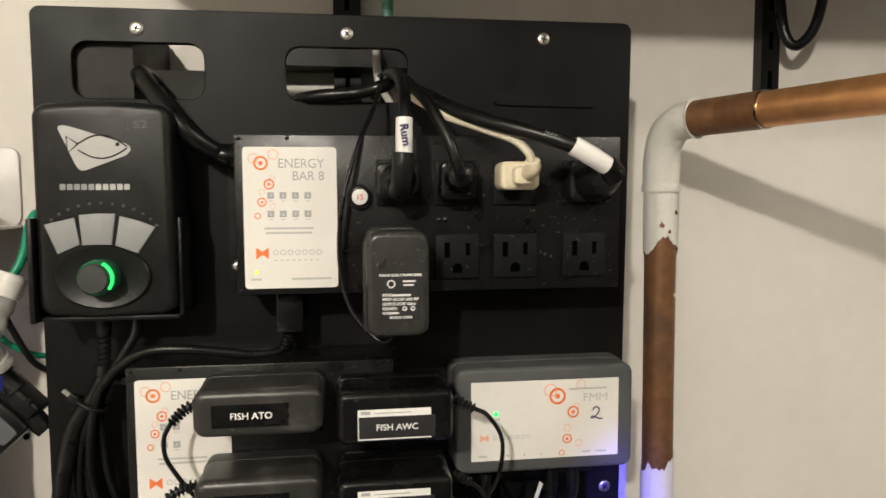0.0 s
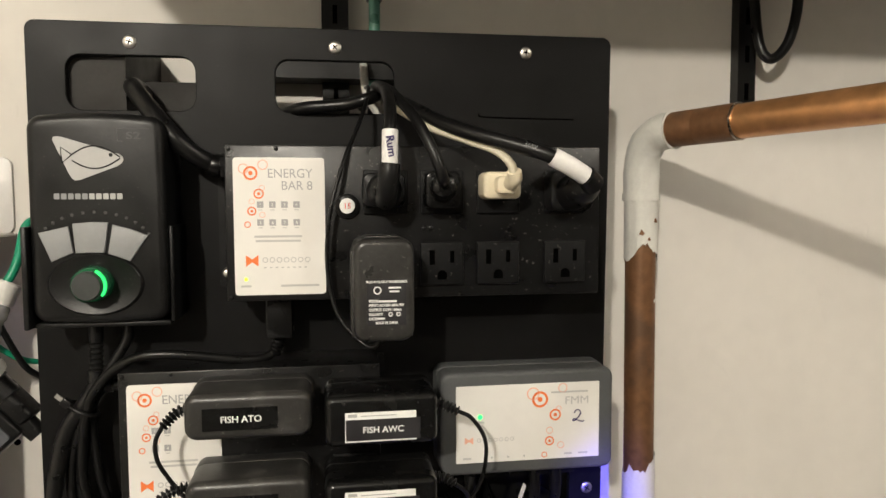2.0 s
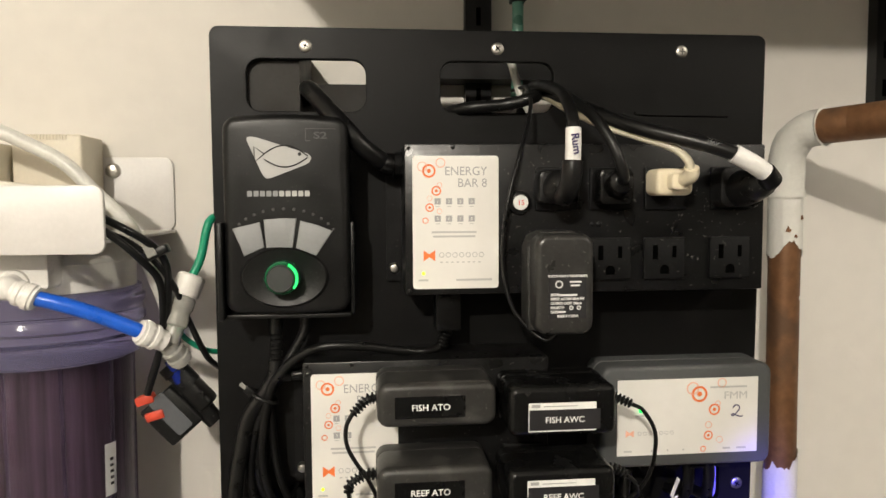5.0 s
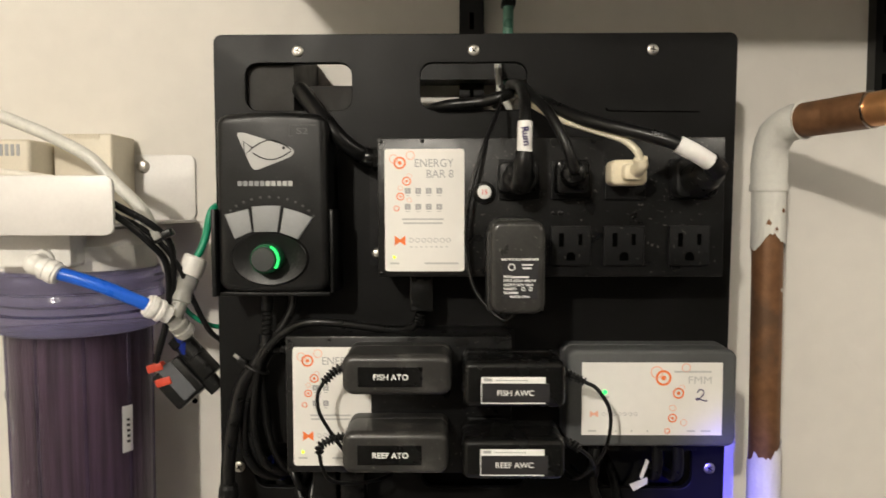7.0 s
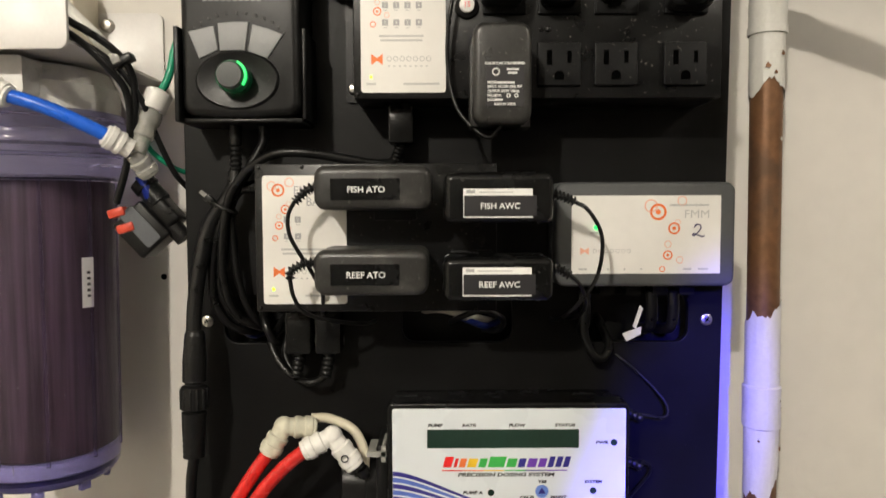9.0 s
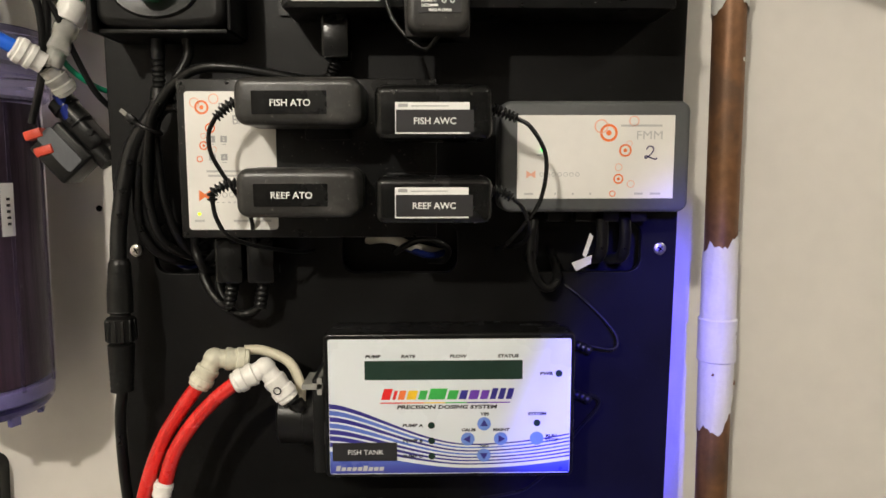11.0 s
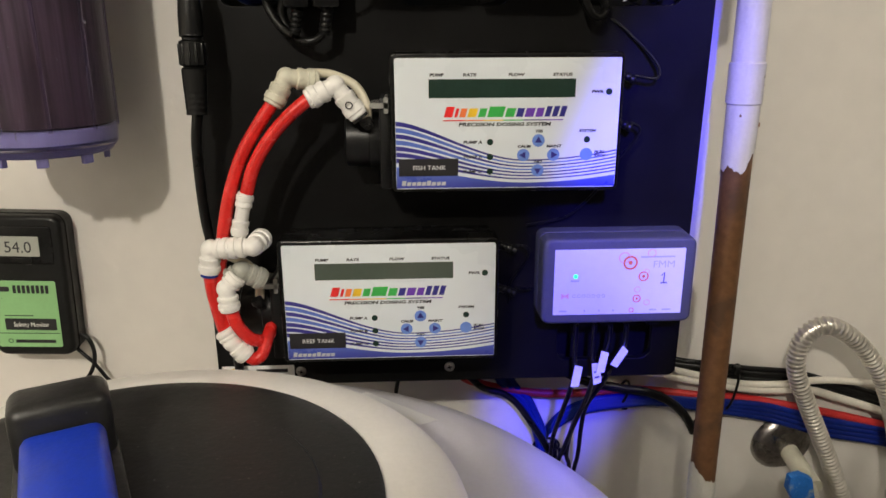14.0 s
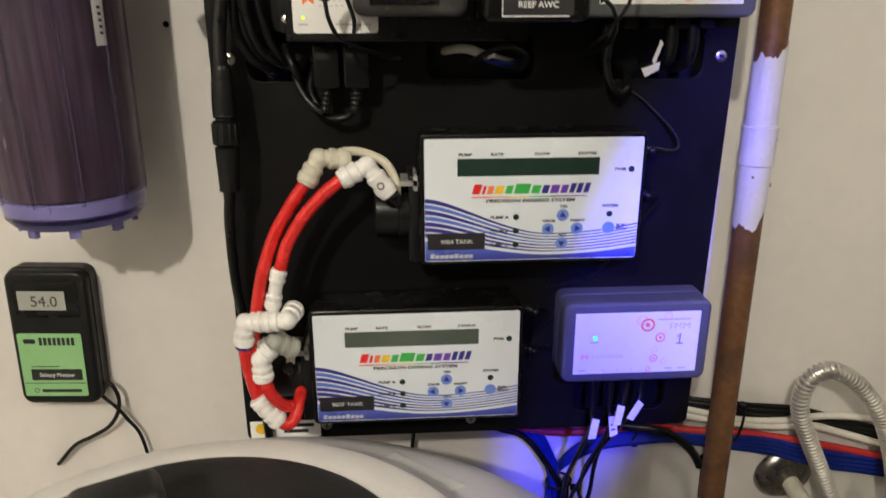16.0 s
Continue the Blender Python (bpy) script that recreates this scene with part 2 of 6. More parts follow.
LEDRING = material("ring_led", (0.02, 0.75, 0.14), 0.4, emit=1.1)
GREENGLOSS = material("green_tinted_ring", (0.01, 0.13, 0.05), 0.15, var=0.05, coat=0.5)
WIREBLUE = material("blue_jacket", (0.004, 0.016, 0.17), 0.45, var=0.15, gloss=0.3)
WIREWHITE = material("white_jacket", (0.72, 0.68, 0.60), 0.45, var=0.1)
WIRERED = material("red_jacket", (0.50, 0.03, 0.03), 0.4, var=0.15)

# ---- mesh helpers ----
ORIGIN = {}


def thing(name, label, category, base=(0, 0, 0), group="", m=None):
    """An Empty at the thing's base; its parts are given in world metres, or with m in metres of its own."""
    ob = new(name)
    ob.empty_display_size = 0.01
    ob.matrix_world = m if m else Matrix.Translation(base)
    ORIGIN[ob.name] = Vector((0, 0, 0)) if m else Vector(base)
    return tagged(ob, label, category, group)


def part(name, bm, mat, parent, label="", smooth=True):
    me = bm if isinstance(bm, bpy.types.Mesh) else bpy.data.meshes.new(name)
    o = ORIGIN[parent.name]
    if me is not bm:
        bmesh.ops.translate(bm, vec=-o, verts=bm.verts)
        bmesh.ops.recalc_face_normals(bm, faces=bm.faces)
        bm.to_mesh(me)
        bm.free()
        if smooth:
            me.polygons.foreach_set("use_smooth", [True] * len(me.polygons))
            me.set_sharp_from_angle(angle=radians(38))
    else:
        me.transform(Matrix.Translation(-o))
    me.materials.clear()
    me.materials.append(mat)
    ob = new(name, me)
    ob.parent = parent
    ORIGIN[ob.name] = o
    if label:
        ob["label"] = label
    return ob


def single(name, bm, mat, label, category, base, group="", kind="", smooth=True):
    """A thing of one mesh."""
    me = bpy.data.meshes.new(name)
    bmesh.ops.translate(bm, vec=-Vector(base), verts=bm.verts)
    bmesh.ops.recalc_face_normals(bm, faces=bm.faces)
    bm.to_mesh(me)
    bm.free()
    if smooth:
        me.polygons.foreach_set("use_smooth", [True] * len(me.polygons))
        me.set_sharp_from_angle(angle=radians(38))
    me.materials.append(mat)
    ob = new(name, me)
    ob.location = base
    ORIGIN[ob.name] = Vector(base)
    return tagged(ob, label, category, group, kind)


def box(x0, x1, y0, y1, z0, z1, bevel=0.0, seg=2):
    bm = bmesh.new()
    bmesh.ops.create_cube(bm, size=1)
    for v in bm.verts:
        v.co = Vector((x0 + (v.co.x + 0.5) * (x1 - x0), y0 + (v.co.y + 0.5) * (y1 - y0), z0 + (v.co.z + 0.5) * (z1 - z0)))
    if bevel:
        bmesh.ops.bevel(bm, geom=bm.edges[:], offset=bevel, segments=seg, profile=0.5, affect="EDGES", clamp_overlap=True)
    return bm


def prism(pts, y0, y1, bevel=0.0, seg=2):
    """A solid with the outline pts (x, z), from its front at y0 to its back at y1; bevel rounds the front edge."""
    bm = bmesh.new()
    front = bm.faces.new([bm.verts.new((x, y0, z)) for x, z in pts])
    back = bmesh.ops.extrude_face_region(bm, geom=[front])
    moved = [v for v in back["geom"] if isinstance(v, bmesh.types.BMVert)]
    bmesh.ops.translate(bm, vec=(0, y1 - y0, 0), verts=moved)
    if bevel:
        edges = [e for e in bm.edges if all(abs(v.co.y - y0) < 1e-7 for v in e.verts)]
        bmesh.ops.bevel(bm, geom=edges, offset=bevel, segments=seg, profile=0.5, affect="EDGES", clamp_overlap=True)
    return bm


def rounded(x0, x1, z0, z1, r, n=5):
    out = []
    for cx, cz, a in ((x1 - r, z1 - r, 0), (x0 + r, z1 - r, 90), (x0 + r, z0 + r, 180), (x1 - r, z0 + r, 270)):
        out += [(cx + r * math.cos(radians(a + 90 * i / n)), cz + r * math.sin(radians(a + 90 * i / n))) for i in range(n + 1)]
    return out


def slab(x0, x1, z0, z1, y0, y1, r=0.002, bevel=0.0, seg=2):
    return prism(rounded(x0, x1, z0, z1, r), y0, y1, bevel, seg)


def circle(x, z, r, n=20):
    return [(x + r * math.cos(2 * math.pi * i / n), z + r * math.sin(2 * math.pi * i / n)) for i in range(n)]


def ring(x, z, r0, r1, y0, y1, a0=0, a1=360, n=24):
    bm = bmesh.new()
    full = a1 - a0 >= 360
    rows = []
    for i in range(n + (0 if full else 1)):
        a = radians(a0 + (a1 - a0) * i / n)
        rows.append([bm.verts.new((x + r * math.cos(a), y, z + r * math.sin(a))) for r, y in ((r0, y0), (r1, y0), (r1, y1), (r0, y1))])
    for i in range(n):
        a, b = rows[i], rows[(i + 1) % len(rows)]
        for j in range(4):
            bm.faces.new((a[j], a[(j + 1) % 4], b[(j + 1) % 4], b[j]))
    if not full:
        bm.faces.new(rows[0])
        bm.faces.new(rows[-1])
    return bm


def smooth_path(pts, res=8):
    """A Catmull-Rom curve through the points."""
    p = [Vector(q) for q in pts]
    p = [2 * p[0] - p[1]] + p + [2 * p[-1] - p[-2]]
    out = []
    for i in range(1, len(p) - 2):
        a, b, c, d = p[i - 1:i + 3]
        for k in range(res):
            t = k / res
            out.append(0.5 * (2 * b + (c - a) * t + (2 * a - 5 * b + 4 * c - d) * t * t + (3 * b - a - 3 * c + d) * t ** 3))
    return out + [p[-2]]


def sweep(path, radius, n=10, flat=1.0):
    """A tube along a path; radius: metres, or a list with one for each point."""
    bm = bmesh.new()
    path = [Vector(q) for q in path]
    radii = radius if isinstance(radius, (list, tuple)) else [radius] * len(path)
    tang = [(path[min(i + 1, len(path) - 1)] - path[max(i - 1, 0)]).normalized() for i in range(len(path))]
    side = tang[0].orthogonal().normalized()
    rows = []
    for q, t, r in zip(path, tang, radii):
        side = (side - t * side.dot(t)).normalized()
        up = t.cross(side)
        rows.append([bm.verts.new(q + r * (math.cos(a) * side + flat * math.sin(a) * up)) for a in (2 * math.pi * k / n for k in range(n))])
    for a, b in zip(rows, rows[1:]):
        for k in range(n):
            bm.faces.new((a[k], a[(k + 1) % n], b[(k + 1) % n], b[k]))
    bm.faces.new(rows[0])
    bm.faces.new(rows[-1])
    return bm


def tube(pts, r, n=10, res=8, flat=1.0):
    return sweep(smooth_path(pts, res), r, n, flat)


def turned(p0, p1, profile, n=20):
    """A body turned about the line p0-p1; profile: (share of the way, radius)."""
    p0, p1 = Vector(p0), Vector(p1)
    axis = (p1 - p0)
    s = axis.normalized().orthogonal().normalized()
    u = axis.normalized().cross(s)
    bm = bmesh.new()
    rows = [[bm.verts.new(p0 + axis * k + r * (math.cos(a) * s + math.sin(a) * u)) for a in (2 * math.pi * i / n for i in range(n))] for k, r in profile]
    for a, b in zip(rows, rows[1:]):
        for i in range(n):
            bm.faces.new((a[i], a[(i + 1) % n], b[(i + 1) % n], b[i]))
    bm.faces.new(rows[0])
    bm.faces.new(rows[-1])
    return bm


def joined(*bms):
    out = bmesh.new()
    for b in bms:
        me = bpy.data.meshes.new("join")
        b.to_mesh(me)
        b.free()
        out.from_mesh(me)
        bpy.data.meshes.remove(me)
    return out


def moved(bm, m):
    bmesh.ops.transform(bm, matrix=m, verts=bm.verts)
    return bm


def words(body, x, z, y, height, align="CENTER", squeeze=1.0, shear=0.0, thick=0.00008, turn=0.0, bold=0.0):
    """Lettering that faces -y, with capitals of that height, on the base line z."""
    cu = bpy.data.curves.new("words", "FONT")
    cu.body, cu.size, cu.align_x, cu.extrude, cu.shear, cu.resolution_u, cu.offset = body, height / 0.73, align, thick, shear, 3, bold
    ob = bpy.data.objects.new("words", cu)
    scene.collection.objects.link(ob)
    dg = bpy.context.evaluated_depsgraph_get()
    me = bpy.data.meshes.new_from_object(ob.evaluated_get(dg))
    bpy.data.objects.remove(ob)
    bpy.data.curves.remove(cu)
    me.transform(Matrix.Translation((x, y, z)) @ Euler((0, radians(turn), 0)).to_matrix().to_4x4() @ Euler((radians(90), 0, 0)).to_matrix().to_4x4() @ Matrix.Diagonal((squeeze, 1, 1, 1)))
    return me


def plate_with_holes(outline, holes, y0, y1, bevel=0.0006):
    """A flat plate in the x-z plane with openings that go through it."""
    cu = bpy.data.curves.new("plate", "CURVE")
    cu.dimensions, cu.fill_mode, cu.extrude, cu.bevel_depth, cu.bevel_resolution, cu.offset = "2D", "BOTH", (y1 - y0) / 2 - bevel, bevel, 1, -bevel
    for loop in (outline, *holes):
        sp = cu.splines.new("POLY")
        sp.points.add(len(loop) - 1)
        for q, (x, z) in zip(sp.points, loop):
            q.co = (x, z, 0, 1)
        sp.use_cyclic_u = True
    ob = bpy.data.objects.new("plate", cu)
    scene.collection.objects.link(ob)
    dg = bpy.context.evaluated_depsgraph_get()
    me = bpy.data.meshes.new_from_object(ob.evaluated_get(dg))
    bpy.data.objects.remove(ob)
    bpy.data.curves.remove(cu)
    bm = bmesh.new()
    bm.from_mesh(me)
    bmesh.ops.remove_doubles(bm, verts=bm.verts, dist=0.00002)
    bm.to_mesh(me)
    bm.free()
    me.transform(Matrix.Translation((0, (y0 + y1) / 2, 0)) @ Euler((radians(90), 0, 0)).to_matrix().to_4x4())
    return me


# ---- the room ----
WALL = 0.105
for name, b, mt, what in (
    ("wall_north", (-1.6, 1.7, WALL, WALL + 0.12, 0, 2.30), PLASTER, "cream painted plaster wall with trowel marks"),
    ("wall_south", (-1.6, 1.7, -2.72, -2.6, 0, 2.30), DIMWALL, "unseen wall, kept dark grey to dim reflections"),
    ("wall_west", (-1.72, -1.6, -2.72, WALL + 0.12, 0, 2.30), PLASTER, "plain cream plaster wall"),
    ("wall_east", (1.7, 1.82, -2.72, WALL + 0.12, 0, 2.30), DIMWALL, "unseen wall, kept dark grey to dim reflections"),
    # unseen slab, added to block the key lamp from the lower right
    ("wall_partition", (-0.27, 1.7, -0.98, -0.90, 0, 1.60), DIMWALL, "unseen grey blocker with a raised end, added to shade the board"),
    ("floor", (-1.72, 1.82, -2.72, WALL + 0.12, -0.1, 0), CONCRETE, "grey concrete floor"),
    ("ceiling", (-1.72, 1.82, -2.72, WALL + 0.12, 2.30, 2.25), CEIL, "off-white painted ceiling"),
):
    # its raised end is added to shade the lower module
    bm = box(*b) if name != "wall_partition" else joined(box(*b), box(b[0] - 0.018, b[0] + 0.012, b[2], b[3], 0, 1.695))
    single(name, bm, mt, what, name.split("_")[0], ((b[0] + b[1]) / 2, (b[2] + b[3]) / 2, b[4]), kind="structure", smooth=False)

# ---- the shelf above, on its wall tracks ----


def wall_track(x, z0, w=0.0105):
    th = thing("wall_track", "black slotted steel shelf track screwed to the wall", "shelf track", (x, WALL, z0), "shelf tracks")
    part("channel", joined(box(x - w, x - w + 0.003, WALL - 0.012, WALL, z0, 2.0), box(x + w - 0.003, x + w, WALL - 0.012, WALL, z0, 2.0), box(x - w + 0.003, x + w - 0.003, WALL - 0.012, WALL - 0.009, z0, 2.0)), BLACK, th)
    for k in range(int((1.9 - z0) / 0.032)):
        z = z0 + 0.01 + 0.032 * k
        part("slot", box(x - 0.0018, x + 0.0018, WALL - 0.0125, WALL - 0.0118, z, z + 0.014), HOLE, th)
    return th


wall_track(0.001, 1.02)
wall_track(0.352, 1.575, 0.0082)
shelf = thing("wall_shelf", "dark wooden shelf board on two steel brackets", "shelf", (0.5, WALL, 1.72))
part("shelf_board", box(-0.19, 1.3, -0.2, WALL - 0.013, 1.720, 1.738, 0.002), BOARD, shelf)
for bx in (0.001, 0.352):
    part("bracket", box(bx - 0.004, bx + 0.004, -0.1, WALL - 0.013, 1.710, 1.7195, 0.001), BLACK, shelf)

# ---- the board ----
board = thing("mounting_board", "matt black plastic equipment board with rounded slots", "mounting board", (0, 0, 0.983))
outline = [(x + (-0.0072 * (1.612 - z) / 0.63 if x > 0 else 0), z) for x, z in rounded(-0.1903, 0.1912, 0.983, 1.6122, 0.006)]
SLOTS = [(cx - 0.039, cx + 0.039, z0, z1) for cx, z0, z1 in ((-0.1280, 1.5572, 1.5915), (0.0, 1.5572, 1.5915), (-0.1255, 1.275, 1.309), (0.0, 1.275, 1.309), (0.1245, 1.275, 1.309), (0.1225, 0.999, 1.033))]
part("panel", plate_with_holes(outline, [rounded(*s, 0.009) for s in SLOTS], 0.0, 0.006), BOARD, board)
part("scored_line", tube([(0.0965, -0.0001, 1.5585), (0.1000, -0.0001, 1.5562), (0.1300, -0.0001, 1.5556), (0.1640, -0.0001, 1.5553)], 0.0005, 6), HOLE, board)
part("spacer_block", box(-0.181, -0.133, 0.0062, WALL, 1.545, 1.61), SPACER, board, "black painted spacer block")
part("spacer_block", box(0.11, 0.15, 0.0062, WALL, 1.594, 1.61), BLACK, board, "black painted spacer block")
part("spacer_block", box(-0.133, -0.085, 0.03, WALL, 1.545, 1.5800), SPACER, board, "black painted spacer block")
# black strips added behind the slots, in place of the shade there
part("dark_slot_backing", box(-0.072, 0.085, 0.075, WALL, 1.5925, 1.628), BLACK, board, "black strip added behind a slot to darken it")
part("dark_slot_backing", box(-0.175, 0.175, 0.032, WALL, 1.258, 1.33), BLACK, board, "black strip added behind a slot to darken it")
part("dark_slot_backing", box(-0.16, 0.178, 0.022, WALL, 0.989, 1.042), BLACK, board, "black strip added behind a slot to darken it")
head = joined(turned((0, -0.0016, 0), (0, 0.0005, 0), [(0, 0.0015), (0.02, 0.0030), (0.3, 0.0040), (0.7, 0.0043), (1, 0.0043)], 20))
screw_mesh = None
for sx, sz, tw in ((-0.1283, 1.6, 20), (0.0, 1.6, 48), (0.1296, 1.6, 5), (-0.1766, 1.2908, 62), (0.1764, 1.2908, 33), (-0.004, 0.9955, 75), (-0.1245, 0.9945, 12)):
    if screw_mesh is None:
        sc = part("screw", moved(head, Matrix.Translation((0, 0, 0.983))), STEEL, board)
        screw_mesh = sc.data
        cross_mesh = None
    else:
        sc = new("screw", screw_mesh)
        sc.parent = board
        ORIGIN[sc.name] = ORIGIN[board.name]
    sc.matrix_basis = pose(sx, 0, sz - 0.983, 0, tw, 0)
    if cross_mesh is None:
        cr = part("cross_slot", moved(joined(box(-0.0021, 0.0021, -0.00175, -0.0010, -0.0004, 0.0004), box(-0.0004, 0.0004, -0.00176, -0.0010, -0.0021, 0.0021)), Matrix.Translation((0, 0, 0.983))), HOLE, sc)
        cross_mesh = cr.data
    else:
        cr = new("cross_slot", cross_mesh)
        cr.parent = sc

# ---- printed bits that several devices share ----


def print_rings(parent, y, spots, place):
    for px, py, r, heavy in spots:
        x, z, s = place(px, py, r)
        part("printed_ring", ring(x, z, s * (0.72 if heavy else 0.82), s, y - 0.00012, y, n=20), ORANGE if heavy else PALEOR, parent)
        if heavy and r > 6:
            part("printed_icon", prism(circle(x, z, s * 0.32, 8), y - 0.00012, y), ORANGE, parent)


def bars(parent, name, y, rects, mat):
    for x0, x1, z0, z1 in rects:
        part(name, box(x0, x1, y - 0.00012, y, z0, z1), mat, parent, smooth=False)


def bow_tie(x, z, w, h, y):
    return prism([(x - w, z + h), (x, z + h * 0.25), (x + w, z + h), (x + w, z - h), (x, z - h * 0.25), (x - w, z - h)], y - 0.00012, y)


def socket(parent, x, z, y, empty=True):
    so = part("socket", slab(x - 0.0135, x + 0.0135, z - 0.0134, z + 0.0134, y - 0.0026, y, 0.0010, 0.0007), SOCKETFACE, parent)
    if empty:
        part("slot", box(x - 0.0079, x - 0.0046, y - 0.00275, y - 0.0012, z - 0.0005, z + 0.0085), HOLE, so)
        part("slot", box(x + 0.0050, x + 0.0076, y - 0.00275, y - 0.0012, z + 0.0006, z + 0.0080), HOLE, so)
        part("ground_hole", prism([(x - 0.003, z - 0.0098)] + [(x + 0.003, z - 0.0098)] + [(x + 0.003 * math.cos(a), z - 0.0072 + 0.0032 * math.sin(a)) for a in (0.0, 0.5, 1.05, 1.57, 2.1, 2.64, 3.14)], y - 0.00275, y - 0.0012), HOLE, so)


def power_strip(x0, x1, z0, z1, cells, count, plugged):
    front = -0.046
    th = thing("power_strip", "black metal power strip with a white printed label plate, dusty", "power strip", (x0, 0, z0), "power strips")
    part("body", box(x0, x1, front, -0.0002, z0, z1, 0.0009), DUSTY, th)
    part("flange", slab(x0 - 0.0105, x0, z0 + 0.004, z1 - 0.002, -0.0022, -0.0003, 0.0015), DUSTY, th)
    part("flange", slab(x1, x1 + 0.006, z1 - 0.016, z1 - 0.003, -0.0022, -0.0003, 0.0015), DUSTY, th)
    part("flange_screw", turned((x0 - 0.0055, -0.006, z0 + 0.013), (x0 - 0.0055, -0.002, z0 + 0.013), [(0, 0.001), (0.1, 0.0026), (0.6, 0.0036), (1, 0.0038)], 14), STEEL, th)
    for ex, ez in ((x0 + 0.0025, z0 + 0.0025), (x0 + 0.0025, z1 - 0.0025), (x0 + 0.03, z1 - 0.002)):
        part("case_screw", turned((ex, front - 0.0008, ez), (ex, front, ez), [(0, 0.0006), (0.2, 0.0011), (1, 0.0014)], 10), BLACK, th)
    lx, lz = x0 + 0.0048, z1 - 0.0073
    lab = part("label_plate", slab(lx, lx + 0.0535, lz - 0.0822, lz, front - 0.0006, front + 0.0002, 0.0022), LABEL, th, "white printed label plate")
    y = front - 0.0006

    def place(px, py, r=0):
        return lx + (px - 681) * 0.000377, lz - (py - 264.5) * 0.000381, r * 0.000379

    print_rings(lab, y, ((708, 289, 11, 1), (697, 282, 8, 0), (727, 276, 8, 0), (720, 321, 8, 1), (725, 312, 4.5, 0), (709, 333, 4.5, 0), (709, 348, 7, 1), (725, 354, 4.5, 0), (702, 369, 5, 1)), place)
    x, z, _ = place(804, 296)
    part("lettering", words("ENERGY", x, z, y, 0.0056, "RIGHT", 0.93), GREYPR, lab)
    x, z, _ = place(804, 315)
    part("lettering", words("BAR %d" % count, x, z, y, 0.0056, "RIGHT", 0.93), GREYPR, lab)
    per = count // 2
    for k in range(count):
        x, z, _ = place(722 + 18.7 * (k % per), 338 + 28 * (k // per))
        sq = part("number_square", box(x - 0.0019, x + 0.0019, y - 0.00012, y, z - 0.0019, z + 0.0019), GREYPR, lab, smooth=False)
        part("lettering", words(str(k + 1), x, z - 0.001, y - 0.00013, 0.0020), LABEL, sq)
        bars(lab, "print_bar", y, [(x - 0.0013, x + 0.0013, z - 0.0034, z - 0.0029)], PALEPR)
    for py, a, b in ((388, 712, 786), (395, 714, 784), (466, 690, 706), (466, 752, 812)):
        x, z, _ = place(a, py)
        bars(lab, "print_bar", y, [(x, place(b, py)[0], z - 0.0006, z + 0.0006)], PALEPR)
    x, z, _ = place(708, 426)
    part("logo_shape", bow_tie(x, z, 0.0036, 0.0034, y), ORANGE, lab)
    for k in range(7):
        x, z, _ = place(724 + 11 * k, 425)
        part("logo_bar", ring(x + 0.0016, z, 0.0012, 0.0017, y - 0.00012, y, n=10), PALEPR, lab)
    bars(lab, "logo_bar", y, [(place(726 + 9 * k, 0)[0], place(730 + 9 * k, 0)[0], place(0, 437)[1] - 0.0003, place(0, 437)[1] + 0.0004) for k in range(8)], PALEPR)
    x, z, _ = place(698, 455)
    part("status_led", prism(circle(x, z, 0.0010, 12), y - 0.0004, y), LEDYEL, lab)
    for k, (cx, cz) in enumerate(cells):
        socket(th, cx, cz, front, k not in plugged)
    return th


CELLS8 = [(x, z) for z in (1.5045, 1.4602) for x in (0.0290, 0.0636, 0.0992, 0.1428)]
strip8 = power_strip(-0.0659, 0.1662, 1.4393, 1.5325, CELLS8, 8, {0, 1, 2, 3, 4})
brk = part("breaker_collar", turned((0.0056, -0.0495, 1.4960), (0.0056, -0.046, 1.4960), [(0, 0.0058), (0.25, 0.0072), (1, 0.0076)], 20), BLACK, strip8)
part("breaker_button", prism(circle(0.0056, 1.4962, 0.0047, 20), -0.0515, -0.0490, 0.0004), WHITEPR, brk, "white breaker button")
part("lettering", words("15", 0.0056, 1.4946, -0.0516, 0.0034), PRED, brk)
part("cable_gland", joined(turned((-0.066, -0.020, 1.5205), (-0.0715, -0.020, 1.5205), [(0, 0.0086), (0.9, 0.0086), (1, 0.0074)], 8), turned((-0.0712, -0.020, 1.5205), (-0.0790, -0.020, 1.5225), [(0, 0.0070), (0.4, 0.0076), (1, 0.0066)], 16)), GLOSS, strip8)
part("case_screw", turned((0.0522, -0.0475, 1.4822), (0.0522, -0.046, 1.4822), [(0, 0.0006), (0.3, 0.0014), (1, 0.0015)], 8), DUSTY, strip8)
part("case_screw", turned((0.0568, -0.0478, 1.4822), (0.0568, -0.046, 1.4822), [(0, 0.0008), (0.3, 0.0018), (1, 0.0019)], 8), DUSTY, strip8)

CELLS4 = [(-0.040, 1.376), (0.0085, 1.376), (-0.040, 1.330), (0.0085, 1.330)]
strip4 = power_strip(-0.1296, 0.0245, 1.3040, 1.3985, CELLS4, 4, {0, 1, 2, 3})
part("cable_gland", turned((-0.1296, -0.018, 1.385), (-0.1395, -0.018, 1.385), [(0, 0.0056), (0.3, 0.0060), (0.32, 0.0050), (1, 0.0042)], 12), GLOSS, strip4)

# ---- pump controller ----
ctl = thing("pump_controller", "black pump controller with grey buttons and lit green dial ring", "controller", (-0.1375, 0, 1.427))
Y = -0.045
cm, ch = -0.1375, 0.0377
prof = rounded(-0.1752, -0.0998, 1.4300, 1.5480, 0.0075, 6)
top = [(cm + ch * u, 1.5480) for u in (0.6, 0.4, 0.2, 0, -0.2, -0.4, -0.6)]
foot = [(cm + ch * u, 1.4300) for u in (-0.6, -0.4, -0.2, 0, 0.2, 0.4, 0.6)]
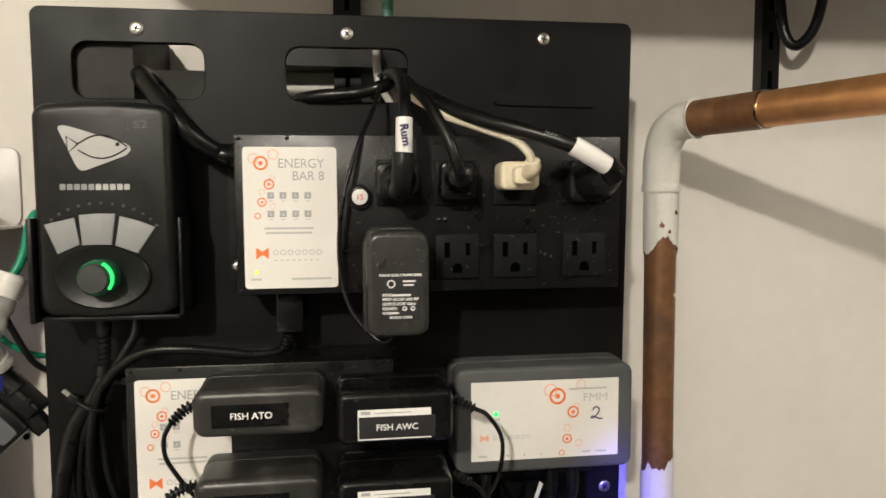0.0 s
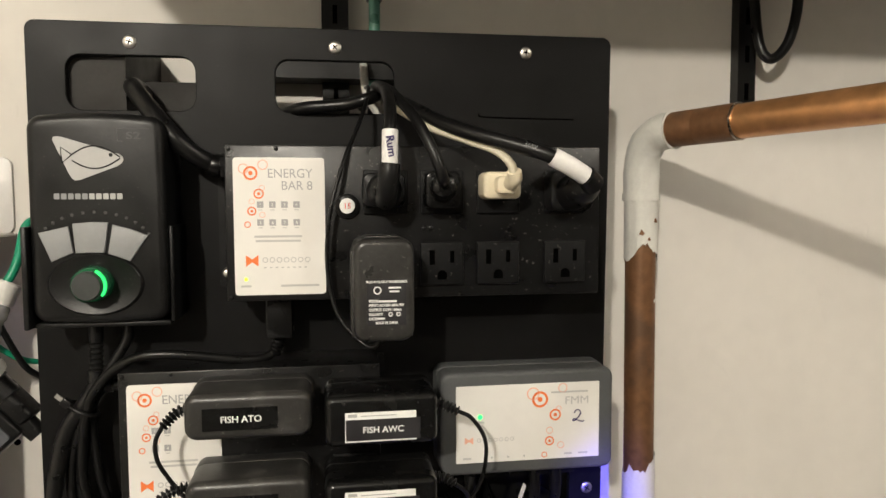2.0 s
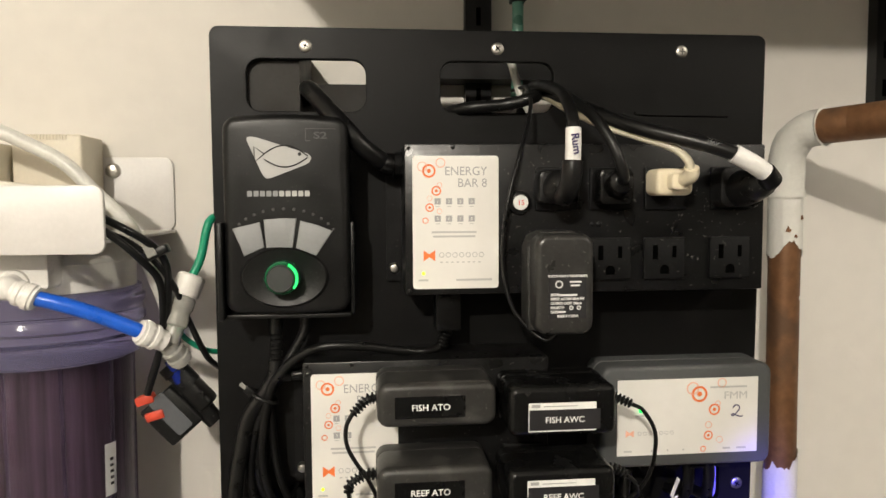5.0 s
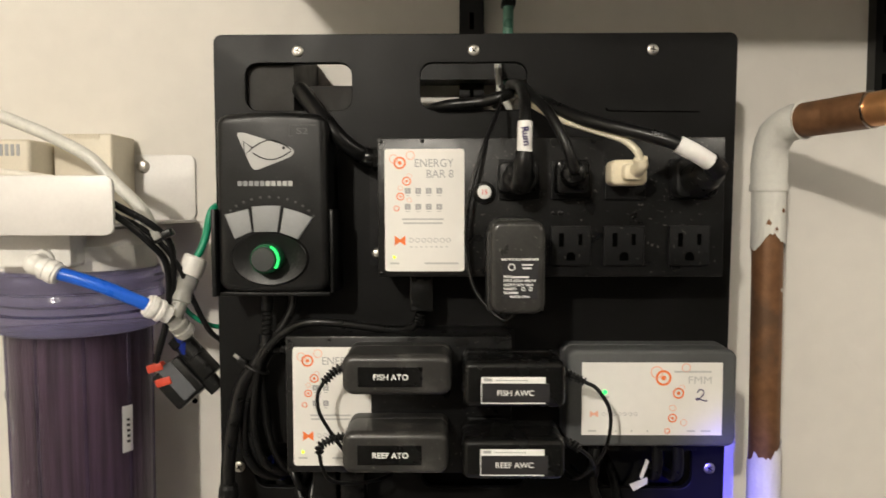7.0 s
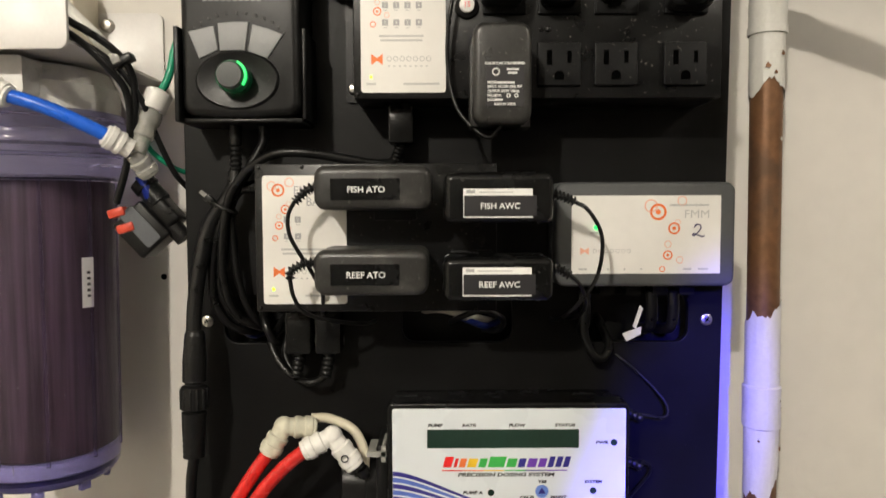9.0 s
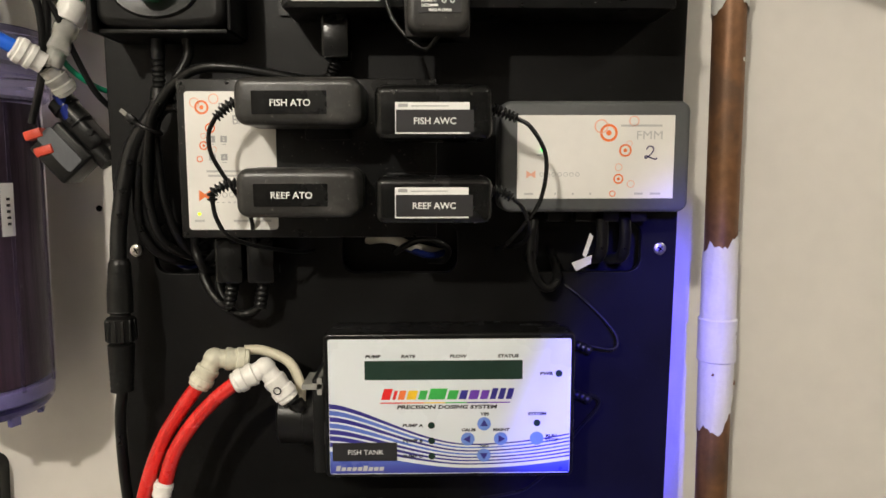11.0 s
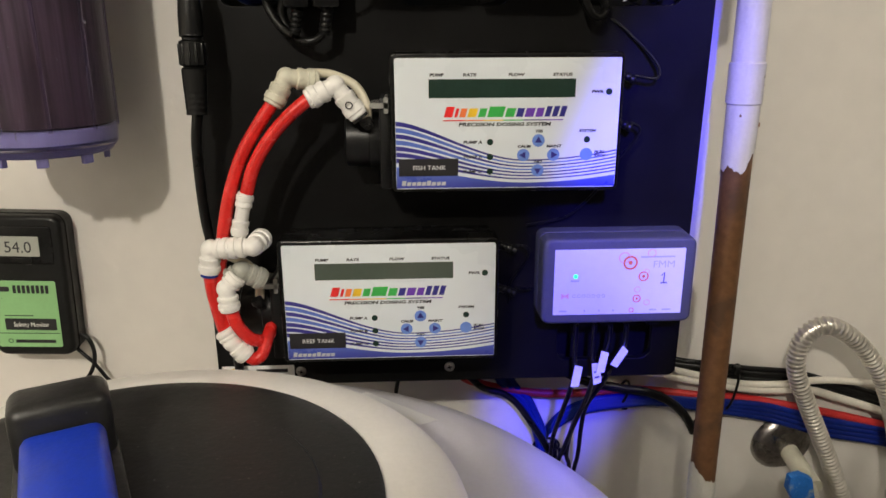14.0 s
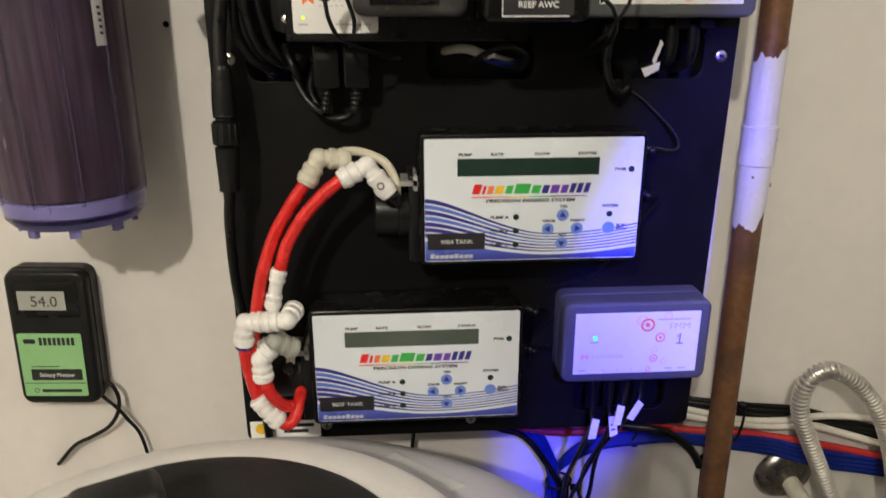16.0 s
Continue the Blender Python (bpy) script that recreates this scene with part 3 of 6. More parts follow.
prof = prof[:7] + top + prof[7:21] + foot + prof[21:]
prof = [(x, z + (0.0026 if z > 1.49 else -0.0020) * (1 - ((x - cm) / ch) ** 2)) for x, z in prof]
part("body", prism(prof, Y, -0.0005, 0.0050, 5), BLACK, ctl)
part("cradle_side", box(-0.1790, -0.1758, -0.047, -0.0005, 1.4255, 1.4850, 0.0008), BLACK, ctl)
part("cradle_side", box(-0.0995, -0.0972, -0.040, -0.0005, 1.4275, 1.4850, 0.0008), BLACK, ctl)
part("cradle_foot", box(-0.1756, -0.0997, -0.040, -0.0005, 1.4255, 1.4282, 0.0008), BLACK, ctl)
plate = part("emblem", prism([(-0.1612 + 0.001, 1.5345), (-0.1598, 1.5362), (-0.1575, 1.5366), (-0.1545, 1.5361), (-0.1245, 1.5267), (-0.1226, 1.5253), (-0.1221, 1.5232), (-0.1233, 1.5213), (-0.1255, 1.5198), (-0.1462, 1.5118), (-0.1487, 1.5115), (-0.1505, 1.5128), (-0.1522, 1.5158)], Y - 0.0003, Y + 0.0002), SILVER, ctl, "silver emblem plate")
fish = joined(tube([(-0.1500 + 0.0260 * t, Y - 0.0003, 1.5235 + 0.0078 * math.sin(math.pi * (0.12 + 0.82 * t))) for t in (0, 0.25, 0.5, 0.75, 1)], 0.00042, 6, 4), tube([(-0.1500 + 0.0260 * t, Y - 0.0003, 1.5255 - 0.0072 * math.sin(math.pi * (0.12 + 0.82 * t))) for t in (0, 0.25, 0.5, 0.75, 1)], 0.00042, 6, 4), sweep([(-0.1500, Y - 0.0003, 1.5262), (-0.1560, Y - 0.0003, 1.5305), (-0.1555, Y - 0.0003, 1.5215), (-0.1500, Y - 0.0003, 1.5262)], 0.00042, 6))
part("emblem_line", fish, BLACK, plate)
part("emblem_eye", prism(circle(-0.1290, 1.5262, 0.0011, 12), Y - 0.0006, Y - 0.0002), BLACK, plate)
part("print_frame", joined(box(-0.1255, -0.1075, Y - 0.00015, Y, 1.5412, 1.5416), box(-0.1255, -0.1251, Y - 0.00015, Y, 1.5340, 1.5412), box(-0.1255, -0.1225, Y - 0.00015, Y, 1.5340, 1.5344)), DIMPRINT, ctl)
for k in range(10):
    part("logo_bar", slab(-0.1606 + 0.0038 * k, -0.1576 + 0.0038 * k, 1.5007, 1.5041, Y - 0.00015, Y, 0.0006), SILVER if k > 4 else GREYBTN, ctl)
part("lettering", words("S2", -0.1165, 1.5355, Y, 0.0042, "CENTER", 1.5, bold=0.00012), DIMPRINT, ctl)
for k in range(13):
    a = radians(155 - 130 * k / 12)
    part("indicator_dot", turned((-0.1392 + 0.042 * math.cos(a) * 0.78, Y - 0.0004, 1.4710 + 0.0305 * math.sin(a) * 0.73), (-0.1392 + 0.042 * math.cos(a) * 0.78, Y, 1.4710 + 0.0305 * math.sin(a) * 0.73), [(0, 0.0005), (0.5, 0.0009), (1, 0.0010)], 8), DIMPRINT, ctl)
for pts in (((-0.1696, 1.4815), (-0.1534, 1.4853), (-0.1510, 1.4700), (-0.1630, 1.4647)), ((-0.1511, 1.4868), (-0.1413, 1.4876), (-0.1315, 1.4874), (-0.1341, 1.4696), (-0.1420, 1.4698), (-0.1499, 1.4696)), ((-0.1293, 1.4860), (-0.1195, 1.4834), (-0.1098, 1.4795), (-0.1200, 1.4646), (-0.1322, 1.4692))):
    part("button", prism(pts, Y - 0.0014, Y + 0.0004, 0.0006), GREYBTN, ctl, "grey button")
dish = bmesh.new()
rows = []
for k, (s, dy) in enumerate(((1.0, 0.0012), (0.97, -0.0004), (0.93, -0.0010), (0.84, -0.0006), (0.68, 0.0003), (0.45, 0.0008))):
    rows.append([dish.verts.new((-0.1394 + 0.0268 * s * math.cos(a), Y + dy - 0.001, 1.4514 + 0.0186 * s * math.sin(a))) for a in (2 * math.pi * i / 40 for i in range(40))])
for a, b in zip(rows, rows[1:]):
    for i in range(40):
        dish.faces.new((a[i], a[(i + 1) % 40], b[(i + 1) % 40], b[i]))
part("dial_dish", dish, BLACK, ctl)
dial = part("dial", turned((-0.1400, -0.0620, 1.4520), (-0.1400, -0.0455, 1.4520), [(0, 0.0020), (0.01, 0.0076), (0.08, 0.0082), (0.3, 0.0086), (1, 0.0090)], 32), DIALGREY, ctl, "dark grey dial cap")
part("dial_ring", turned((-0.1400, -0.0585, 1.4520), (-0.1400, -0.0465, 1.4520), [(0, 0.0088), (0.12, 0.0099), (0.6, 0.0105), (1, 0.0107)], 32), GREENGLOSS, dial, "green tinted ring")
part("lit_arc", ring(-0.1400, 1.4520, 0.0087, 0.0101, -0.0592, -0.0570, -38, 62, 16), LEDRING, dial, "lit green arc")

# ---- plugs and adapters on the upper strip ----


def cord(name, pts, r, label, mat=CORD, n=10, category="cable", res=8, group=""):
    return single(name, tube(pts, r, n, res), mat, label, category, pts[0], group)


tr = thing("plug_transformer", "black plug-in transformer with a printed rating label, scuffed", "power adapter", (0.025, -0.046, 1.42))
part("body", slab(0.0078, 0.0424, 1.4190, 1.4780, -0.083, -0.0480, 0.0075, 0.0038, 4), ADAPT, tr)
part("back_shell", prism([(0.0070, 1.4190), (0.0066, 1.4300), (0.0068, 1.4690), (0.0095, 1.4760), (0.0160, 1.4790), (0.0340, 1.4790), (0.0405, 1.4760), (0.0432, 1.4690), (0.0434, 1.4300), (0.0432, 1.4190)], -0.0668, -0.0478, 0.0015), ADAPT, tr)
rl = part("rating_label", slab(0.0153, 0.0374, 1.4290, 1.4553, -0.0836, -0.0826, 0.0005), INK, tr, "black rating label with white print")
yl = -0.0837
for k, (txt, zz, h) in enumerate((("PLUG IN CLASS 2 TRANSFORMER", 1.4531, 0.0014), ("INPUT: AC120V 60Hz 9W", 1.4397, 0.0016), ("OUTPUT: DC9V 100mA", 1.4371, 0.0016), ("MADE IN CHINA", 1.4297, 0.0015), ("POLARITY:", 1.4346, 0.0015), ("MODEL:", 1.4422, 0.0015), ("DATE:", 1.4321, 0.0015))):
    part("lettering", words(txt, 0.0264 if k in (0, 3) else 0.0163, zz, yl, h, "CENTER" if k in (0, 3) else "LEFT", 0.82, bold=0.00008), WHITEPR, rl)
bars(rl, "print_bar", yl, ((0.0218, 0.0320, 1.4421, 1.4432), (0.0208, 0.0252, 1.4323, 1.4334), (0.0275, 0.0345, 1.4498, 1.4508), (0.0280, 0.0335, 1.4477, 1.4487)), WHITEPR)
part("printed_mark", ring(0.0212, 1.4489, 0.0016, 0.0023, yl - 0.0001, yl, n=16), WHITEPR, rl)
for cx in (0.0285, 0.0330):
    part("printed_mark", ring(cx, 1.4352, 0.0007, 0.0013, yl - 0.0001, yl, n=12), WHITEPR, rl)
cord("transformer_cord", [(0.0255, -0.07, 1.4195), (0.019, -0.066, 1.4130), (0.010, -0.062, 1.4180), (-0.001, -0.058, 1.4320), (-0.006, -0.056, 1.4530), (-0.0065, -0.057, 1.4760), (-0.003, -0.057, 1.5000), (0.005, -0.050, 1.5260), (0.013, -0.035, 1.5450), (0.019, -0.018, 1.5620), (0.022, 0.008, 1.5760), (0.02, 0.05, 1.58)], 0.0013, "thin black cord of the transformer, going into a board slot")

p1 = thing("round_plug", "black right-angled plug with a white tape flag on its cord", "plug", (0.027, -0.048, 1.504), "power plugs")
part("plug_body", joined(slab(0.0145, 0.0395, 1.4955, 1.5155, -0.062, -0.048, 0.004, 0.002), turned((0.0270, -0.060, 1.5050), (0.0275, -0.076, 1.5080), [(0, 0.0105), (0.4, 0.0100), (0.8, 0.0075), (1, 0.003)], 16), tube([(0.0272, -0.070, 1.4990), (0.0275, -0.080, 1.5050), (0.0280, -0.084, 1.5120), (0.0286, -0.084, 1.5200)], 0.0060, 12)), DUSTY, p1)
part("cord", tube([(0.0286, -0.084, 1.5180), (0.0290, -0.083, 1.5390), (0.0300, -0.072, 1.5520), (0.0300, -0.050, 1.5640), (0.0280, -0.020, 1.5720), (0.0270, 0.02, 1.5760), (0.0270, 0.06, 1.56)], 0.0037, 12), CORD, p1)
part("tape_flag", tube([(0.0287, -0.0843, 1.5195), (0.0288, -0.0846, 1.5290), (0.0291, -0.0835, 1.5385)], 0.0046, 14, 6), TAPE, p1, "white tape flag with handwriting")
part("lettering", words("Rum", 0.0270, 1.5290, -0.0896, 0.0046, "CENTER", 1.0, turn=82, bold=0.00015), PEN, p1)

p2 = thing("black_plug", "black flat plug with a round strain relief", "plug", (0.0625, -0.048, 1.504), "power plugs")
part("plug_body", joined(slab(0.0515, 0.0730, 1.4945, 1.5165, -0.064, -0.048, 0.004, 0.002), turned((0.0625, -0.060, 1.5065), (0.0600, -0.079, 1.5085), [(0, 0.0088), (0.6, 0.0080), (0.9, 0.0068), (1, 0.004)], 16)), GLOSS, p2)
part("cord", tube([(0.0605, -0.076, 1.5085), (0.0585, -0.085, 1.5120), (0.0530, -0.085, 1.5270), (0.0450, -0.075, 1.5450), (0.0390, -0.055, 1.5570), (0.0340, -0.030, 1.5680), (0.0300, 0.01, 1.5760), (0.03, 0.06, 1.57)], 0.0032, 12), CORD, p2)

p3 = thing("ivory_plug", "ivory plastic plug with a flat two-core cord", "plug", (0.098, -0.048, 1.506), "power plugs")
pb = part("plug_body", slab(0.0862, 0.1095, 1.5000, 1.5165, -0.066, -0.048, 0.004, 0.0028, 4), IVORY, p3)
part("strain_relief", joined(slab(0.0925, 0.1050, 1.5030, 1.5135, -0.073, -0.064, 0.003, 0.0022), tube([(0.1000, -0.069, 1.5085), (0.1015, -0.079, 1.5115), (0.1005, -0.082, 1.5160)], 0.0044, 12)), IVORY, p3)
part("cord", tube([(0.1006, -0.081, 1.5140), (0.0985, -0.081, 1.5205), (0.0910, -0.077, 1.5280), (0.0760, -0.068, 1.5345), (0.0600, -0.056, 1.5415), (0.0480, -0.044, 1.5490), (0.0380, -0.028, 1.5580), (0.0310, 0.0, 1.5690), (0.03, 0.05, 1.57)], 0.0030, 12, 8, 0.8), IVORYCORD, p3)

p4 = thing("heavy_plug", "heavy black plug with white tape round its thick cord", "plug", (0.142, -0.048, 1.504), "power plugs")
part("plug_body", joined(slab(0.1290, 0.1560, 1.4925, 1.5175, -0.062, -0.048, 0.005, 0.002), turned((0.1430, -0.060, 1.5040), (0.1440, -0.088, 1.5080), [(0, 0.0115), (0.5, 0.0105), (0.85, 0.0085), (1, 0.004)], 16), turned((0.1475, -0.086, 1.5070), (0.1395, -0.092, 1.5135), [(0, 0.004), (0.15, 0.0068), (1, 0.0060)], 14)), DUSTY, p4)
part("cord", tube([(0.1440, -0.090, 1.5095), (0.1330, -0.094, 1.5165), (0.1180, -0.093, 1.5245), (0.0980, -0.085, 1.5315), (0.0780, -0.074, 1.5380), (0.0620, -0.060, 1.5455), (0.0480, -0.042, 1.5555), (0.0360, -0.018, 1.5650), (0.0290, 0.012, 1.5720), (0.02, 0.06, 1.57)], 0.0042, 12), CORD, p4)
part("tape_flag", tube([(0.1395, -0.0925, 1.5130), (0.1300, -0.0945, 1.5183), (0.1200, -0.0935, 1.5237)], 0.0054, 14, 6), TAPE, p4, "white tape wrap")
part("lettering", words("16AWG", 0.1085, 1.5282, -0.0945, 0.0024, "CENTER", 1.0, turn=20), GREYBTN, p4)
cord("extension_cable", [(-0.036, 0.012, 1.5570), (-0.020, -0.002, 1.5600), (0.005, -0.006, 1.5620), (0.022, -0.010, 1.5660), (0.030, 0.010, 1.5720), (0.032, 0.05, 1.575)], 0.0042, "thick black cord lying in a board slot")
cord("strip_feed_cable", [(-0.126, 0.045, 1.568), (-0.1278, 0.022, 1.5720), (-0.1265, -0.002, 1.5716), (-0.1165, -0.017, 1.5600), (-0.1030, -0.028, 1.5445), (-0.0905, -0.028, 1.5310), (-0.0760, -0.020, 1.5212)], 0.0059, "thick black feed cable from a board slot to the power strip", n=14)

# ---- controller and data cables ----
dp = thing("data_plug", "black data plug below the power strip, with a ribbed cable neck", "plug", (-0.037, -0.02, 1.4375))
part("shell", slab(-0.0455, -0.0290, 1.4130, 1.4390, -0.030, -0.012, 0.002, 0.0012), GLOSS, dp)
part("ribbed_neck", sweep([(-0.0370 - 0.0003 * k, -0.021, 1.4135 - 0.0008 * k) for k in range(16)], [0.0042 if k % 3 else 0.0034 for k in range(16)], 12), GLOSS, dp)
part("cable", tube([(-0.0410, -0.021, 1.4035), (-0.0470, -0.024, 1.4000), (-0.0620, -0.030, 1.4005), (-0.0946, -0.035, 1.4059), (-0.1182, -0.035, 1.4059), (-0.1353, -0.030, 1.3979), (-0.1460, -0.027, 1.3870), (-0.1530, -0.025, 1.3750), (-0.1580, -0.022, 1.3500), (-0.1590, -0.020, 1.3250), (-0.1530, -0.016, 1.3000), (-0.1400, 0.0, 1.2870), (-0.13, 0.04, 1.285)], 0.0030, 12), CORD, dp)
pc = thing("pump_cable", "black pump cable with a ribbed strain relief under the controller", "cable", (-0.149, -0.02, 1.4285))
part("ribbed_neck", sweep([(-0.1482 - 0.00002 * k, -0.02, 1.4285 - 0.0011 * k) for k in range(32)], [0.0042 if k < 13 else (0.0040 if k % 3 else 0.0031) for k in range(32)], 12), BLACK, pc)
part("cable", tube([(-0.1490, -0.02, 1.3950), (-0.1500, -0.021, 1.3850), (-0.1550, -0.022, 1.3760), (-0.1663, -0.022, 1.3596), (-0.1723, -0.024, 1.3354), (-0.1760, -0.026, 1.3100), (-0.1768, -0.028, 1.2900), (-0.1765, -0.028, 1.2780)], 0.0050, 12), CORD, pc)
cn = part("connector", sweep([(-0.1762 - 0.00002 * k, -0.028 - 0.00005 * k, 1.2890 - 0.00125 * k) for k in range(69)], [0.0058 if k < 2 else (0.0064 + 0.00010 * min(k, 16) - (0.0004 if k % 2 == 0 and k > 6 else 0)) if k < 28 else 0.0062 if k in (28, 29, 43) else 0.0086 if k < 43 else (0.0082 - 0.00005 * (k - 43) - (0.0004 if (k % 3 == 0 and k > 54) else 0)) for k in range(69)], 20), BLACK, pc, "ribbed inline connector")
for k in range(12):
    a = 2 * math.pi * k / 12
    part("nut_rib", box(-0.1768 + 0.0086 * math.cos(a) - 0.0009, -0.1768 + 0.0086 * math.cos(a) + 0.0009, -0.0297 + 0.0086 * math.sin(a) - 0.0009, -0.0297 + 0.0086 * math.sin(a) + 0.0009, 1.2370, 1.2505, 0.0004), BLACK, cn)
part("cable", tube([(-0.1776, -0.031, 1.2040), (-0.1806, -0.030, 1.1800), (-0.1815, -0.024, 1.1300), (-0.1790, -0.014, 1.0900), (-0.1750, -0.010, 1.0500), (-0.1720, -0.008, 1.0100), (-0.17, 0.0, 0.96), (-0.165, 0.03, 0.9)], 0.0036, 10), CORD, pc)
cord("controller_cable", [(-0.1292, -0.02, 1.4275), (-0.1300, -0.02, 1.4150), (-0.1370, -0.021, 1.4020), (-0.1470, -0.022, 1.3850), (-0.1570, -0.022, 1.3650), (-0.1655, -0.019, 1.3400), (-0.1670, -0.016, 1.3100), (-0.1590, -0.012, 1.2920), (-0.1470, 0.004, 1.2830), (-0.135, 0.045, 1.285)], 0.0030, "black controller cable curving into a board slot")
cord("controller_lead", [(-0.1310, -0.02, 1.4280), (-0.1318, -0.018, 1.4130), (-0.1440, -0.018, 1.3900), (-0.1530, -0.018, 1.3700), (-0.1525, -0.016, 1.3450), (-0.1500, -0.014, 1.3200), (-0.1430, -0.008, 1.2960), (-0.1350, 0.006, 1.2850), (-0.128, 0.04, 1.28)], 0.0026, "thin black lead in the cable bundle")
cord("strip_lead", [(-0.1400, -0.018, 1.3850), (-0.1480, -0.018, 1.3830), (-0.1555, -0.018, 1.3700), (-0.1600, -0.016, 1.3450), (-0.1630, -0.012, 1.3150), (-0.1560, -0.006, 1.2950), (-0.1480, 0.006, 1.2870), (-0.14, 0.04, 1.29)], 0.0042, "thick black lead of the lower power strip")
zt = thing("cable_tie", "black cable tie holding the cable bundle", "cable tie", (-0.157, -0.02, 1.37), "cable ties")
part("band", sweep([(-0.1570 + 0.0098 * math.cos(a) * 0.85, -0.0210 + 0.0075 * math.sin(a), 1.3715 - 0.0042 * math.cos(a)) for a in (2 * math.pi * k / 16 for k in range(17))], 0.0013, 8), BLACK, zt)
part("tie_head", moved(box(-0.003, 0.003, -0.002, 0.002, -0.0025, 0.0025, 0.0006), pose(-0.1655, -0.0250, 1.3765, 0, 40, 0)), BLACK, zt)
part("tail", moved(box(-0.0045, 0.0, -0.0005, 0.0005, -0.0013, 0.0013), pose(-0.1675, -0.0262, 1.3790, 0, 40, 0)), CLEARPL, zt)

# ---- brick adapters ----


def brick(name, x0, x1, z0, z1, text, awc, label):
    th = thing(name, label, "power adapter", ((x0 + x1) / 2, -0.048, z0), "brick adapters")
    yf = -0.090
    xm, h = (x0 + x1) / 2, z1 - z0
    mat = GLOSS if awc else ADAPT
    # a soft pillow: the long sides bulge a little
    r = 0.0050 if awc else 0.0065
    shape = [(x, z + (0.0008 if z > (z0 + z1) / 2 else -0.0008) * (1 - ((x - xm) / (x1 - xm)) ** 2)) for x, z in rounded(x0, x1, z0, z1, r, 6)]
    part("body", prism(shape, yf, -0.060, 0.0046, 5), mat, th)
    part("back_shell", prism([(xm + (x - xm) * 1.012, (z0 + z1) / 2 + (z - (z0 + z1) / 2) * 1.02) for x, z in shape], -0.0602, -0.0488, 0.0006), mat, th)
    zc = z0 + h * 0.46
    if awc:
        lab = part("rating_label", slab(x0 + 0.0112, x0 + 0.0512, z0 + 0.0030, z0 + 0.0198, yf - 0.0003, yf + 0.0004, 0.0004), WHITEPR, th, "white rating label")
        part("name_label", slab(x0 + 0.0117, x0 + 0.0535, z0 + 0.0039, z0 + 0.0158, yf - 0.0006, yf - 0.0001, 0.0004), INK, th, "black name label")
        bars(lab, "print_bar", yf - 0.0003, ((x0 + 0.013, x0 + 0.018, z0 + 0.0172, z0 + 0.0190), (x0 + 0.020, x0 + 0.040, z0 + 0.0175, z0 + 0.0180)), GREYPR)
        part("lettering", words(text, x0 + 0.0325, z0 + 0.0082, yf - 0.0006, 0.0036, "CENTER", 1.02, bold=0.00008), WHITEPR, th)
    else:
        part("name_label", slab(x0 + 0.0100, x0 + 0.0500, zc - 0.0062, zc + 0.0062, yf - 0.0004, yf + 0.0004, 0.0004), GLOSS, th, "black name label")
        part("lettering", words(text, x0 + 0.0305, zc - 0.0018, yf - 0.0004, 0.0037, "CENTER", 1.02, bold=0.00008), WHITEPR, th)
    return th


a1 = brick("brick_adapter", -0.0845, -0.0163, 1.3695, 1.3948, "FISH ATO", False, "scuffed black brick adapter with a black name label")
a2 = brick("brick_adapter", -0.0850, -0.0185, 1.3196, 1.3460, "REEF ATO", False, "scuffed black brick adapter with a black name label")
a3 = brick("brick_adapter", -0.0092, 0.0545, 1.3615, 1.3908, "FISH AWC", True, "glossy black brick adapter with white and black labels")
a4 = brick("brick_adapter", -0.0097, 0.0546, 1.3160, 1.3416, "REEF AWC", True, "glossy black brick adapter with white and black labels")


def coil_relief(pts, r=0.0028, turns=7):
    dense = smooth_path(pts, 40)
    path = [dense[0]]
    for q in dense:
        while (q - path[-1]).length >= 0.0006:
            path.append(path[-1] + (q - path[-1]).normalized() * 0.0006)
    return sweep(path, [(r * 1.35 if k % 4 in (1, 2) else r * 0.72) * (1 - 0.22 * k / len(path)) for k in range(len(path))], 14)


for ad, pts in ((a1, [(-0.0835, -0.072, 1.3830), (-0.0905, -0.073, 1.3815), (-0.0985, -0.074, 1.3740)]), (a2, [(-0.0840, -0.072, 1.3370), (-0.0920, -0.074, 1.3372), (-0.1005, -0.076, 1.3330), (-0.1015, -0.076, 1.3270)]), (a3, [(0.0550, -0.068, 1.3790), (0.0620, -0.070, 1.3770), (0.0700, -0.072, 1.3735)]), (a4, [(0.0550, -0.068, 1.3330), (0.0615, -0.069, 1.3325), (0.0680, -0.070, 1.3285)])):
    part("coil_relief", coil_relief(pts), BLACK, ad, "ribbed cord relief")
part("cord", tube([(-0.0985, -0.074, 1.3745), (-0.1025, -0.074, 1.3660), (-0.1020, -0.074, 1.3550), (-0.0970, -0.072, 1.3440), (-0.0910, -0.070, 1.3340), (-0.088, -0.062, 1.325), (-0.086, -0.052, 1.315), (-0.09, -0.03, 1.30), (-0.095, 0.02, 1.29)], 0.0013, 8), CORD, a1)
part("cord", tube([(-0.1015, -0.076, 1.3275), (-0.1000, -0.075, 1.3180), (-0.0955, -0.070, 1.3080), (-0.0870, -0.06, 1.3020), (-0.075, -0.045, 1.297), (-0.062, -0.02, 1.292), (-0.055, 0.02, 1.29)], 0.0013, 8), CORD, a2)
part("cord", tube([(0.0700, -0.072, 1.3735), (0.0775, -0.071, 1.3690), (0.0860, -0.068, 1.3560), (0.0875, -0.066, 1.3420), (0.0840, -0.065, 1.3260), (0.0760, -0.062, 1.3130), (0.0690, -0.05, 1.302), (0.066, -0.02, 1.294), (0.066, 0.02, 1.29)], 0.0013, 8), CORD, a3)
part("cord", tube([(0.0680, -0.070, 1.3285), (0.0740, -0.068, 1.3230), (0.0790, -0.060, 1.3120), (0.0790, -0.045, 1.3020), (0.075, -0.02, 1.295), (0.072, 0.02, 1.29)], 0.0013, 8), CORD, a4)

